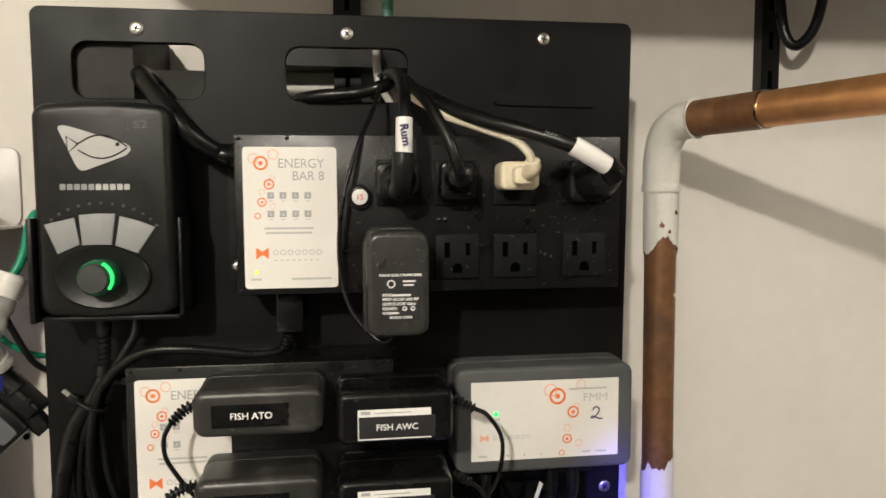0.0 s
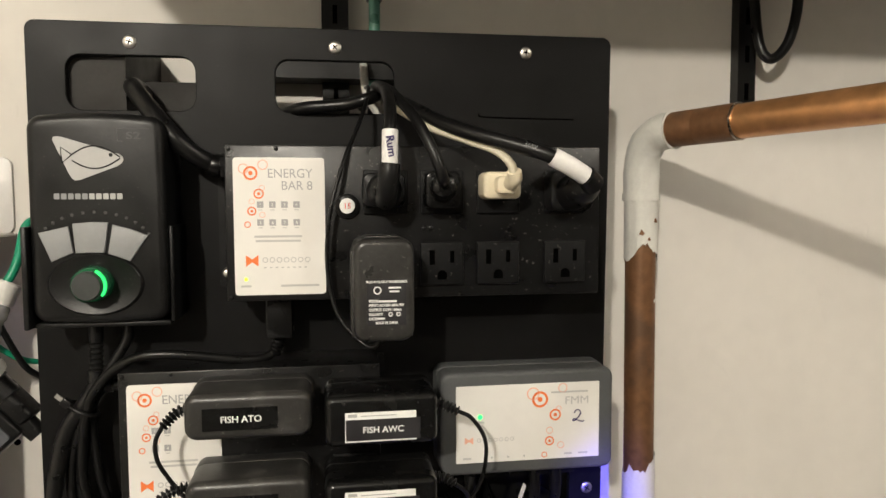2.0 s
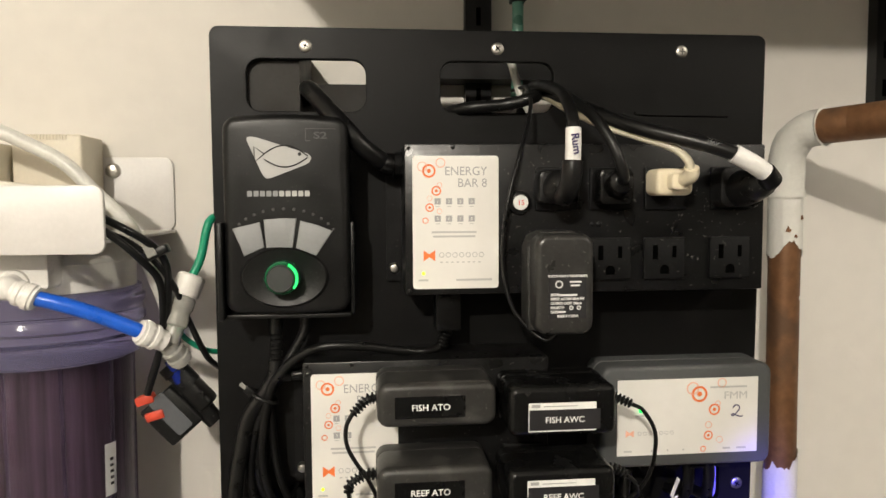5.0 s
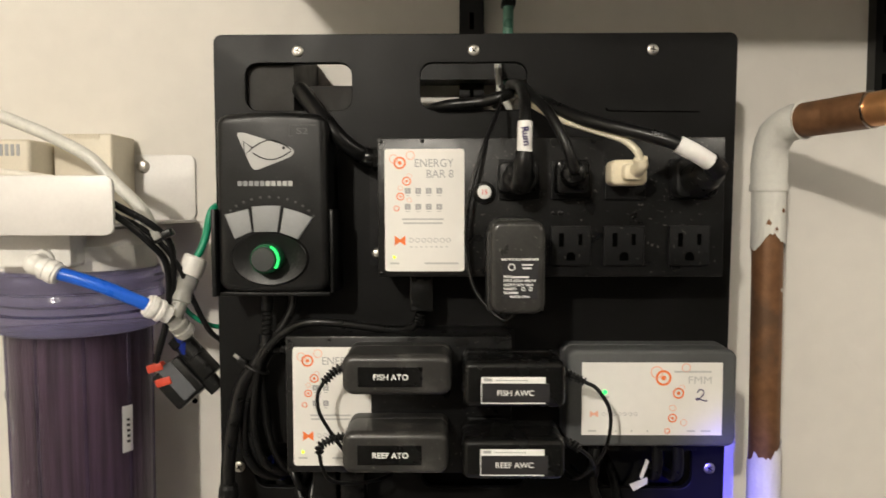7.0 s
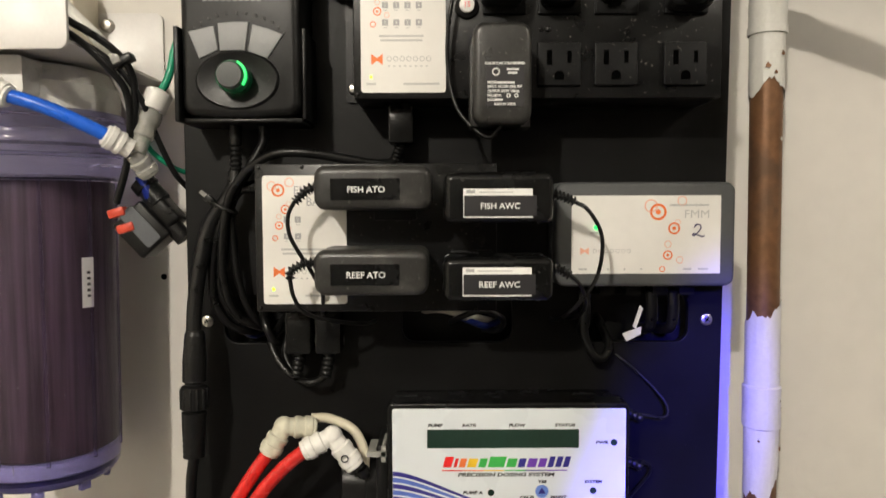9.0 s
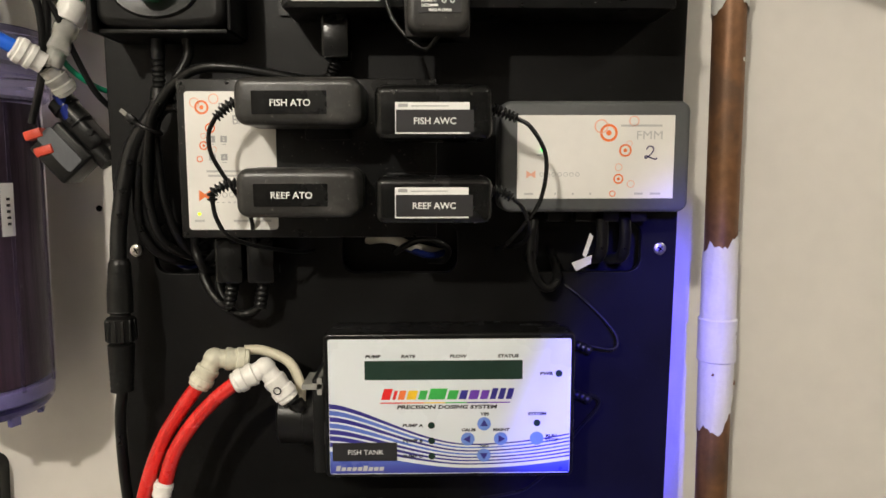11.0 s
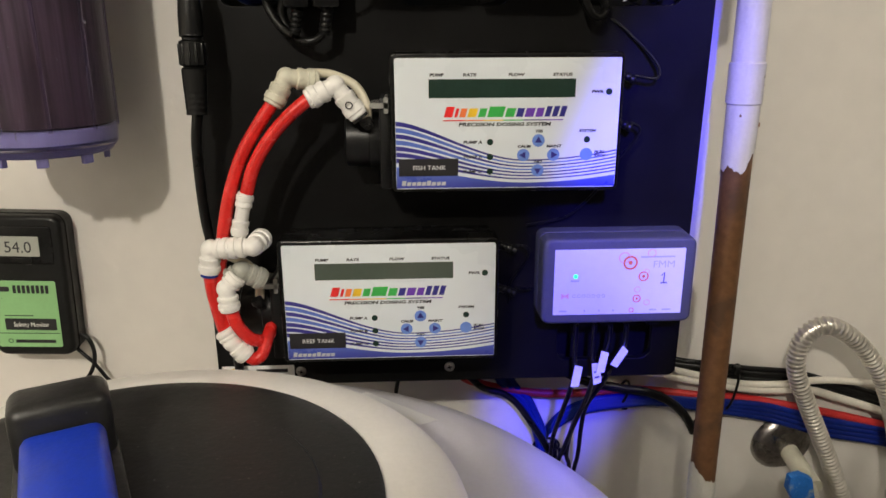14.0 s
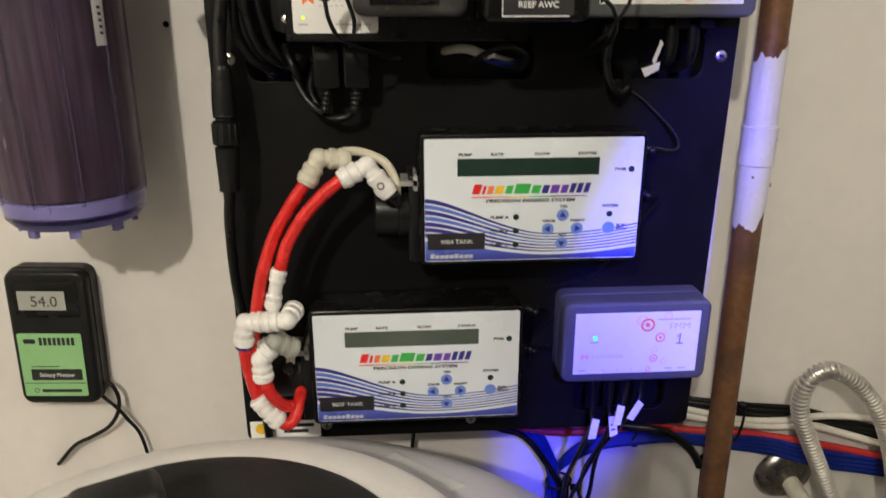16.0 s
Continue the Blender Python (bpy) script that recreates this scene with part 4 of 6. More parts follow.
# ---- monitoring modules ----


def module(x0, x1, z0, z1, digit, led):
    th = thing("monitoring_module", "dark grey plastic module with a white label and handwritten number %s" % digit, "module", ((x0 + x1) / 2, 0, z0), "monitoring modules")
    yf = -0.033
    xm, zm = (x0 + x1) / 2, (z0 + z1) / 2
    part("back_shell", slab(x0 - 0.0003, x1 + 0.0003, z0 - 0.0003, z1 + 0.0003, -0.0143, -0.0004, 0.0065, 0.0006), CASE, th)
    part("front_shell", slab(x0, x1, z0, z1, yf, -0.0148, 0.0065, 0.0030, 3), CASE, th)
    lx, lz, w, h = xm - 0.0489, zm + 0.0256, 0.0978, 0.0514
    lab = part("label", slab(lx, lx + w, lz - h, lz, yf - 0.0004, yf + 0.0004, 0.0004), LABEL, th, "white printed label")
    y = yf - 0.0004

    def place(px, py, r=0):
        return lx + (px - 1034) * 0.000391, lz - (py - 645) * 0.0004, r * 0.000395

    print_rings(lab, y, ((1179, 672, 14, 1), (1167, 662, 11, 0), (1219, 654, 8, 0), (1206, 699, 10, 1), (1212, 689, 5, 0), (1196, 725, 6, 0), (1196, 743, 8, 1), (1216, 751, 6, 0), (1187, 766, 5, 1)), place)
    x, z, _ = place(1266, 682)
    part("lettering", words("FMM", x, z, y, 0.0055, "RIGHT", 1.12), PALEPR, lab)
    x, z, _ = place(1246, 713)
    strokes = {"2": ((-0.30, 0.72), (-0.12, 0.95), (0.16, 0.90), (0.22, 0.66), (0.02, 0.36), (-0.28, 0.10), (-0.40, 0.16), (-0.28, 0.26), (0.02, 0.12), (0.38, 0.02), (0.50, 0.10)), "1": ((-0.24, 0.70), (0.02, 0.98), (0.00, 0.50), (-0.02, 0.02), (-0.30, 0.02), (0.30, 0.04))}
    part("lettering", tube([(x + 0.0085 * a, y - 0.0001, z + 0.0085 * b) for a, b in strokes[digit]], 0.00042, 6, 6 if digit == "2" else 1), PEN, lab)
    for a, b, py in ((1198, 1264, 661), (1046, 1060, 766), (1094, 1097, 766), (1122, 1125, 766), (1150, 1153, 766), (1222, 1236, 766), (1247, 1264, 766), (1066, 1082, 706)):
        x, z, _ = place(a, py)
        bars(lab, "print_bar", y, [(x, place(b, py)[0], z - 0.0006, z + 0.0006)], PALEPR)
    x, z, _ = place(1056, 736)
    part("logo_shape", bow_tie(x, z, 0.0028, 0.0024, y), PALEOR, lab)
    for k in range(7):
        x, z, _ = place(1070 + 9.5 * k, 736)
        part("logo_bar", ring(x + 0.0013, z, 0.0010, 0.0014, y - 0.00012, y, n=10), PALEPR, lab)
    x, z, _ = place(1075, 697)
    part("status_led", prism(circle(x, z, 0.0015, 12), y - 0.0005, y), led, lab)
    for k in range(4):
        part("port_plug", slab(x0 + 0.032 + 0.018 * k, x0 + 0.042 + 0.018 * k, z0 - 0.007, z0 + 0.001, -0.020, -0.008, 0.001), BLACK, th)
    return th


fm2 = module(0.0645, 0.1826, 1.3180, 1.3868, "2", LEDGREEN)
fm1 = module(0.0634, 0.1785, 1.0445, 1.1118, "1", LEDGREEN)

# ---- dosing units ----


def dosing_unit(dx, dz, tank):
    """All places are those of the upper unit; dx and dz move it."""
    th = thing("dosing_unit", "black dosing unit with blue and white panel and side pump", "dosing unit", (0.0323 + dx, 0, 1.1515 + dz), "dosing units")
    yf = -0.047

    def X(v):
        return v + dx

    def Z(v):
        return v + dz

    part("back_shell", box(X(-0.043), X(0.1075), -0.030, -0.0004, Z(1.1545), Z(1.2415), 0.002), GLOSS, th)
    part("front_shell", slab(X(-0.0464), X(0.1106), Z(1.1514), Z(1.2446), yf - 0.001, -0.028, 0.004, 0.0018, 3), GLOSS, th)
    pan = part("printed_panel", slab(X(-0.0430), X(0.1079), Z(1.1541), Z(1.2410), yf - 0.0014, yf, 0.0015), PANEL, th, "glossy printed panel")
    y = yf - 0.0014
    # blue waves: bands between two curves
    x0, x1, xm = -0.0428, 0.1077, 0.046

    def wave(x, u):
        left, mid, right = 1.2000 - 0.0290 * u, 1.1735 - 0.0150 * u, 1.1800 - 0.0165 * u
        if x < xm:
            t = (x - x0) / (xm - x0)
            s = (t * t * (3 - 2 * t)) ** 0.78
            return left + (mid - left) * s
        t = (x - xm) / (x1 - xm)
        return mid + (right - mid) * t * t

    xs = [x0 + (x1 - x0) * k / 30 for k in range(31)]
    for k in range(7):
        u0 = k / 7
        pts = [(X(x), Z(wave(x, u0))) for x in xs] + [(X(x), Z(wave(x, u0 + (0.105 - 0.05 * min(1, (x - x0) / 0.09))))) for x in reversed(xs)]
        part("printed_wave", prism(pts, y - 0.0001, y), NAVY if k % 2 == 0 or k > 4 else MIDBLUE, pan)
    part("printed_field", prism([(X(x), Z(wave(x, 1.06))) for x in xs] + [(X(x1), Z(1.1546)), (X(x0), Z(1.1546))], y - 0.0001, y), FIELD, pan)
    dp_ = part("display", slab(X(-0.0205), X(0.0776), Z(1.2152), Z(1.2274), y - 0.0002, y + 0.0004, 0.0004), LCDDARK if tank == "FISH TANK" else LCDGREY, pan, "dark display window")
    for txt, x, z, h in (("PUMP", -0.0153, 1.2292, 0.0020), ("RATE", 0.0065, 1.2292, 0.0020), ("FLOW", 0.0375, 1.2292, 0.0020), ("STATUS", 0.0685, 1.2292, 0.0020), ("PWR", 0.0925, 1.2178, 0.0020), ("PUMP A", 0.0090, 1.1848, 0.0020), ("PUMP B", 0.0090, 1.1748, 0.0020), ("PUMP C", 0.0090, 1.1647, 0.0020), ("YES", 0.0540, 1.1920, 0.0018), ("NO", 0.0540, 1.1712, 0.0018), ("CALIB", 0.0440, 1.1818, 0.0018), ("MAINT", 0.0645, 1.1818, 0.0018), ("SYSTEM", 0.0870, 1.1920, 0.0018), ("RUN", 0.0960, 1.1776, 0.0018), ("STOP", 0.0965, 1.1748, 0.0018)):
        part("lettering", words(txt, X(x), Z(z), y - 0.00008, h, "CENTER", 1.35, 0.1, bold=0.00011), INK, pan)
    part("lettering", words("PRECISION DOSING SYSTEM", X(0.0305), Z(1.1965), y, 0.0024, "CENTER", 1.5, 0.15, bold=0.00013), INK, pan)
    # the maker's mark as slanted colour blocks
    for k, (w, mt) in enumerate(((0.0055, PRED), (0.0020, PRED), (0.0040, ORANGE), (0.0058, YELLOW), (0.0048, PGREEN), (0.0105, PGREEN), (0.0060, PGREEN), (0.0045, NAVY), (0.0058, PURPLE), (0.0048, PURPLE), (0.0036, NAVY), (0.0036, NAVY), (0.0036, NAVY))):
        if k == 0:
            cx = -0.0105
        h = 0.0070 if k in (0, 5, 10, 11, 12) else 0.0058
        part("logo_block", prism([(X(cx), Z(1.2025)), (X(cx + w), Z(1.2025)), (X(cx + w + h * 0.28), Z(1.2025 + h)), (X(cx + h * 0.28), Z(1.2025 + h))], y - 0.0001, y), mt, pan)
        cx += w + 0.0014
    for k, mt in enumerate((PRED, ORANGE, YELLOW, PGREEN, NAVY, PURPLE)):
        bars(pan, "logo_line", y, [(X(-0.0110 + 0.0135 * k), X(0.0025 + 0.0135 * k), Z(1.2000), Z(1.2007))], mt)
    for x, z in ((0.1003, 1.2187), (0.0208, 1.1857), (0.0209, 1.1757), (0.0210, 1.1656), (0.0870, 1.1869)):
        part("indicator", prism(circle(X(x), Z(z), 0.0022, 14), y - 0.0003, y + 0.0004), LCDDARK, pan)
    for x, z, a in ((0.0538, 1.1865, 90), (0.0437, 1.1766, 180), (0.0643, 1.1767, 0), (0.0538, 1.1660, 270), (0.0869, 1.1768, None)):
        b = part("push_key", prism(circle(X(x), Z(z), 0.0043, 18), y - 0.0002, y + 0.0003), BTNBLUE, pan)
        if a is not None:
            part("arrow", prism([(X(x) + 0.0028 * math.cos(radians(a + t)), Z(z) + 0.0028 * math.sin(radians(a + t))) for t in (0, 120, 240)], y - 0.0004, y - 0.0001), NAVY, b)
    st = part("name_label", slab(X(-0.0412), X(-0.0008), Z(1.1630), Z(1.1748), y - 0.0006, y - 0.0001, 0.0004), INK, pan, "black name label")
    part("lettering", words(tank, X(-0.0205), Z(1.1672), y - 0.0006, 0.0032, "CENTER", 1.05), WHITEPR, st)
    for k in range(9):
        part("logo_bar", prism([(X(-0.0395 + 0.0034 * k), Z(1.1563)), (X(-0.0368 + 0.0034 * k), Z(1.1563)), (X(-0.0361 + 0.0034 * k), Z(1.1588 + (0.0009 if k in (0, 5) else 0))), (X(-0.0388 + 0.0034 * k), Z(1.1588 + (0.0009 if k in (0, 5) else 0)))], y - 0.0002, y - 0.0001), PALEPR, pan)
    # the pump on its left side
    ph = part("pump_head", turned((X(-0.0780), -0.024, Z(1.1850)), (X(-0.0500), -0.024, Z(1.1850)), [(0, 0.0165), (0.05, 0.0185), (0.6, 0.0190), (0.62, 0.0200), (0.8, 0.0200), (1, 0.0185)], 30), BLACK, th, "round black pump head")
    part("pump_flange", slab(X(-0.0540), X(-0.0462), Z(1.1530), Z(1.2150), -0.044, -0.004, 0.002, 0.001), BLACK, th)
    part("pump_bracket", joined(slab(X(-0.0600), X(-0.0470), Z(1.2085), Z(1.2120), -0.046, -0.020, 0.001), slab(X(-0.0505), X(-0.0475), Z(1.2050), Z(1.2160), -0.046, -0.020, 0.001)), CLEARPL, th, "cloudy clear bracket")
    part("squeeze_tube", tube([(X(-0.0620), -0.040, Z(1.1990)), (X(-0.0625), -0.038, Z(1.2100)), (X(-0.0700), -0.034, Z(1.2230)), (X(-0.0860), -0.032, Z(1.2300)), (X(-0.0980), -0.034, Z(1.2310))], 0.0032, 10), IVORYCORD, th, "yellowed pump tube")
    part("barb", turned((X(-0.0632), -0.047, Z(1.2015)), (X(-0.0605), -0.046, Z(1.1955)), [(0, 0.0042), (0.5, 0.0046), (0.55, 0.0036), (1, 0.003)], 12), BLACK, th)
    # jack plugs on its right side
    for zz in (1.2290, 1.1950):
        part("jack_plug", sweep([(X(0.1100 + 0.0012 * k), -0.015, Z(zz - 0.00008 * k * k * 0.3)) for k in range(16)], [0.0032 if k < 6 or k % 3 else 0.0024 for k in range(16)], 10), BLACK, th)
    return th


du1 = dosing_unit(0.0, 0.0, "FISH TANK")
du2 = dosing_unit(-0.0817, -0.1262, "REEF TANK")
part("lead", tube([(0.127, -0.015, 1.2270), (0.1428, -0.015, 1.2250), (0.1456, -0.012, 1.2320), (0.1390, -0.008, 1.2420), (0.1281, -0.003, 1.2530), (0.112, 0.001, 1.266), (0.08, 0.03, 1.285)], 0.0011, 8), CORD, du1)
part("lead", tube([(0.127, -0.015, 1.1940), (0.134, -0.014, 1.1900), (0.133, -0.013, 1.1830), (0.120, -0.010, 1.1650), (0.106, -0.008, 1.1420), (0.088, -0.006, 1.1240), (0.072, -0.004, 1.1180), (0.055, -0.003, 1.115)], 0.0011, 8), CORD, du1)
part("lead", tube([(0.046, -0.015, 1.1025), (0.052, -0.014, 1.1020), (0.056, -0.012, 1.0940), (0.050, -0.006, 1.0800), (0.044, -0.002, 1.0680), (0.043, 0.0, 1.05)], 0.0011, 8), CORD, du2)
part("lead", tube([(0.046, -0.015, 1.0690), (0.054, -0.012, 1.0660), (0.060, -0.006, 1.0640)], 0.0011, 8), CORD, du2)

# ---- push fittings and red tubing ----


def leg(a, b, r):
    """One barrel of a fitting, from its corner a to its mouth b."""
    return turned(a, b, [(0, 0.86 * r), (0.30, 0.86 * r), (0.34, 1.06 * r), (0.48, 1.06 * r), (0.52, 0.98 * r), (0.62, 0.98 * r), (0.65, 1.10 * r), (0.84, 1.10 * r), (0.87, 0.98 * r), (0.96, 0.96 * r), (1.0, 0.80 * r)], 20)


def fitting(name, mat, label, corner, mouths, r=0.0068):
    th = thing(name, label, "pipe fitting", corner, "push fittings")
    for q in mouths:
        part("barrel", leg(corner, q, r), mat, th)
    bm = bmesh.new()
    bmesh.ops.create_uvsphere(bm, u_segments=16, v_segments=10, radius=r * 0.98)
    part("knuckle", moved(bm, Matrix.Translation(corner)), mat, th)
    return th


fitting("elbow_fitting", AGEDPL, "yellowed plastic elbow fitting at the end of a red tube", (-0.1135, -0.046, 1.2290), [(-0.1235, -0.049, 1.2115), (-0.0935, -0.040, 1.2265)])
fe = fitting("elbow_fitting", WHITEPL, "white plastic elbow fitting with a ring mark", (-0.0815, -0.050, 1.2240), [(-0.1000, -0.054, 1.2150), (-0.0665, -0.050, 1.2035)])
part("ring_mark", ring(-0.0725, 1.2118, 0.0018, 0.0025, -0.0585, -0.0580, n=16), INK, fe)
part("locking_clip", turned((-0.0668, -0.050, 1.2040), (-0.0655, -0.050, 1.2022), [(0, 0.0058), (1, 0.0058)], 16), BLACK, fe)
single("red_tube", tube([(-0.1225, -0.0488, 1.2135), (-0.1330, -0.051, 1.1990), (-0.1460, -0.053, 1.1770), (-0.1560, -0.055, 1.1490), (-0.1620, -0.057, 1.1200), (-0.1665, -0.058, 1.0930), (-0.1660, -0.058, 1.0700), (-0.1630, -0.060, 1.0550)], 0.0045, 14), RED, "glossy red tubing curving down to the lower pump", "tube", (-0.1235, -0.049, 1.2115), "red tubes")
single("red_tube", tube([(-0.0985, -0.0538, 1.2160), (-0.1110, -0.055, 1.2060), (-0.1250, -0.056, 1.1910), (-0.1370, -0.057, 1.1720), (-0.1440, -0.057, 1.1510)], 0.0045, 14), RED, "glossy red tubing between two white fittings", "tube", (-0.1, -0.054, 1.215), "red tubes")
st = thing("straight_fitting", "white plastic straight fitting on a red tube", "pipe fitting", (-0.1455, -0.057, 1.1500), "push fittings")
part("barrel", joined(leg((-0.1470, -0.057, 1.1410), (-0.1435, -0.057, 1.1550), 0.0054), leg((-0.1470, -0.057, 1.1410), (-0.1505, -0.058, 1.1250), 0.0054)), WHITEPL, st)
fitting("elbow_fitting", WHITEPL, "white plastic elbow fitting turning down to a red tube", (-0.1690, -0.062, 1.1175), [(-0.1712, -0.062, 1.1000), (-0.1545, -0.064, 1.1185)])
fitting("elbow_fitting", WHITEPL, "white plastic elbow fitting beside the pump head", (-0.1395, -0.066, 1.1200), [(-0.1570, -0.065, 1.1186), (-0.1360, -0.048, 1.1215)])
single("tube_collar", turned((-0.1712, -0.062, 1.1008), (-0.1714, -0.062, 1.0985), [(0, 0.0060), (1, 0.0060)], 18), WIREBLUE, "blue collet ring under a white fitting", "collet", (-0.1712, -0.062, 1.1))
single("red_tube", tube([(-0.1713, -0.062, 1.0995), (-0.1705, -0.061, 1.0850), (-0.1675, -0.060, 1.0650), (-0.1640, -0.061, 1.0540)], 0.0045, 14), RED, "short red tube between two white fittings", "tube", (-0.171, -0.062, 1.1), "red tubes")
fitting("elbow_fitting", GREYFIT, "grey plastic elbow fitting with a ring mark", (-0.1500, -0.060, 1.1010), [(-0.1590, -0.062, 1.0950), (-0.1360, -0.055, 1.0920)], 0.0072)
fitting("elbow_fitting", WHITEPL, "white plastic elbow fitting under a grey one", (-0.1600, -0.066, 1.0905), [(-0.1520, -0.064, 1.0990), (-0.1585, -0.067, 1.0740)])
fitting("elbow_fitting", WHITEPL, "white plastic elbow fitting at the end of a red tube", (-0.1600, -0.064, 1.0500), [(-0.1650, -0.063, 1.0590), (-0.1500, -0.064, 1.0380)])
single("red_tube", tube([(-0.1580, -0.066, 1.0750), (-0.1550, -0.066, 1.0640), (-0.1490, -0.063, 1.0535), (-0.1430, -0.058, 1.0480), (-0.1385, -0.050, 1.0470), (-0.136, -0.03, 1.05)], 0.0045, 14), RED, "red tube looping under the lower pump", "tube", (-0.158, -0.066, 1.075), "red tubes")
single("red_tube", tube([(-0.1500, -0.064, 1.0390), (-0.1450, -0.064, 1.0365), (-0.1400, -0.061, 1.0400), (-0.1375, -0.052, 1.0490), (-0.136, -0.03, 1.055)], 0.0045, 14), RED, "red tube looping under the lower pump", "tube", (-0.15, -0.064, 1.039), "red tubes")
card = thing("sticker", "white sticker with a yellow and blue mark", "sticker", (-0.158, 0, 0.988))
part("sheet", slab(-0.1873, -0.1297, 0.9845, 1.0005, -0.0006, -0.0002, 0.0005), PAPER, card)
part("printed_mark", prism(circle(-0.178, 0.9935, 0.0050, 16), -0.0008, -0.0006), YELLOW, card)
part("printed_mark", prism([(-0.172, 0.9975), (-0.163, 0.9965), (-0.168, 0.991), (-0.176, 0.9895)], -0.0009, -0.0006), MIDBLUE, card)
bars(card, "print_bar", -0.0006, ((-0.160, -0.135, 0.9945, 0.9975), (-0.160, -0.140, 0.9890, 0.9920)), INK)

# ---- plugs and wires in the lower slots ----
for x, z in ((-0.1070, 1.2890), (-0.0870, 1.2890)):
    q = thing("data_plug", "black data plug hanging under the lower power strip", "plug", (x, -0.02, z + 0.012), "hanging plugs")
    part("shell", slab(x - 0.0085, x + 0.0085, z - 0.016, z + 0.013, -0.030, -0.012, 0.002, 0.001), GLOSS, q)
    part("ribbed_neck", sweep([(x - 0.0002 * k, -0.021, z - 0.0155 - 0.0011 * k) for k in range(17)], [0.0042 if k % 3 else 0.0034 for k in range(17)], 12), BLACK, q)
cord("plug_lead", [(-0.1102, -0.021, 1.2560), (-0.1160, -0.018, 1.2580), (-0.1240, -0.014, 1.2660), (-0.1300, -0.008, 1.2780), (-0.127, 0.004, 1.286), (-0.128, 0.04, 1.29)], 0.0030, "glossy black lead looping back into a board slot", n=10)
cord("plug_lead", [(-0.0902, -0.021, 1.2570), (-0.0960, -0.020, 1.2525), (-0.1040, -0.019, 1.2515), (-0.1120, -0.014, 1.2550), (-0.1210, -0.006, 1.2700), (-0.118, 0.006, 1.285), (-0.118, 0.04, 1.29)], 0.0026, "glossy black lead looping back into a board slot", n=10)
cord("loose_lead", [(-0.1380, 0.002, 1.2990), (-0.1340, -0.010, 1.2930), (-0.1300, -0.013, 1.2840), (-0.1270, -0.006, 1.2770), (-0.126, 0.02, 1.278)], 0.0028, "black lead in a board slot")
cord("blue_wire", [(-0.160, 0.03, 1.2870), (-0.153, 0.010, 1.2830), (-0.147, 0.012, 1.2790), (-0.140, 0.03, 1.280)], 0.0030, "dark blue wire inside a board slot", WIREBLUE)
cord("white_wire", [(-0.030, 0.04, 1.2920), (-0.010, 0.022, 1.2960), (0.010, 0.018, 1.2900), (0.030, 0.03, 1.2840)], 0.0034, "white wire inside the middle board slot", WIREWHITE)
cord("blue_wire", [(0.000, 0.03, 1.2900), (0.012, 0.014, 1.2870), (0.022, 0.013, 1.2850), (0.034, 0.03, 1.2860)], 0.0024, "blue wire inside the middle board slot", WIREBLUE)
cord("black_loop_lead", [(-0.004, 0.03, 1.2850), (0.004, 0.004, 1.2930), (0.018, -0.004, 1.2985), (0.032, -0.002, 1.2920), (0.030, 0.01, 1.2820), (0.02, 0.03, 1.279)], 0.0022, "black lead looping in the middle board slot")
cord("module_lead", [(0.0882, -0.018, 1.3120), (0.0862, -0.019, 1.2990), (0.0868, -0.019, 1.2830), (0.0920, -0.018, 1.2705), (0.0990, -0.016, 1.2670), (0.1050, -0.010, 1.2730), (0.106, 0.01, 1.282), (0.106, 0.04, 1.29)], 0.0030, "black lead hanging under the upper module")
for x in (0.0870, 0.1330, 0.1480):
    cord("module_lead", [(x, -0.014, 1.3130), (x + 0.001, -0.013, 1.3000), (x + 0.001, -0.006, 1.2870), (x, 0.02, 1.281)], 0.0040, "black lead going from the upper module into a board slot")
tg = single("torn_label", moved(joined(prism([(0.0, 0.0), (0.020, 0.004), (0.019, -0.004), (0.004, -0.009)], -0.0003, 0.0003), prism([(0.014, 0.002), (0.022, 0.022), (0.019, 0.026), (0.011, 0.006)], -0.0003, 0.0003)), pose(0.1140, -0.012, 1.2830, 12, -8, 10) @ Matrix.Scale(0.72, 4)), TAPE, "crumpled white paper label on a lead", "label", (0.113, -0.016, 1.281), smooth=False)

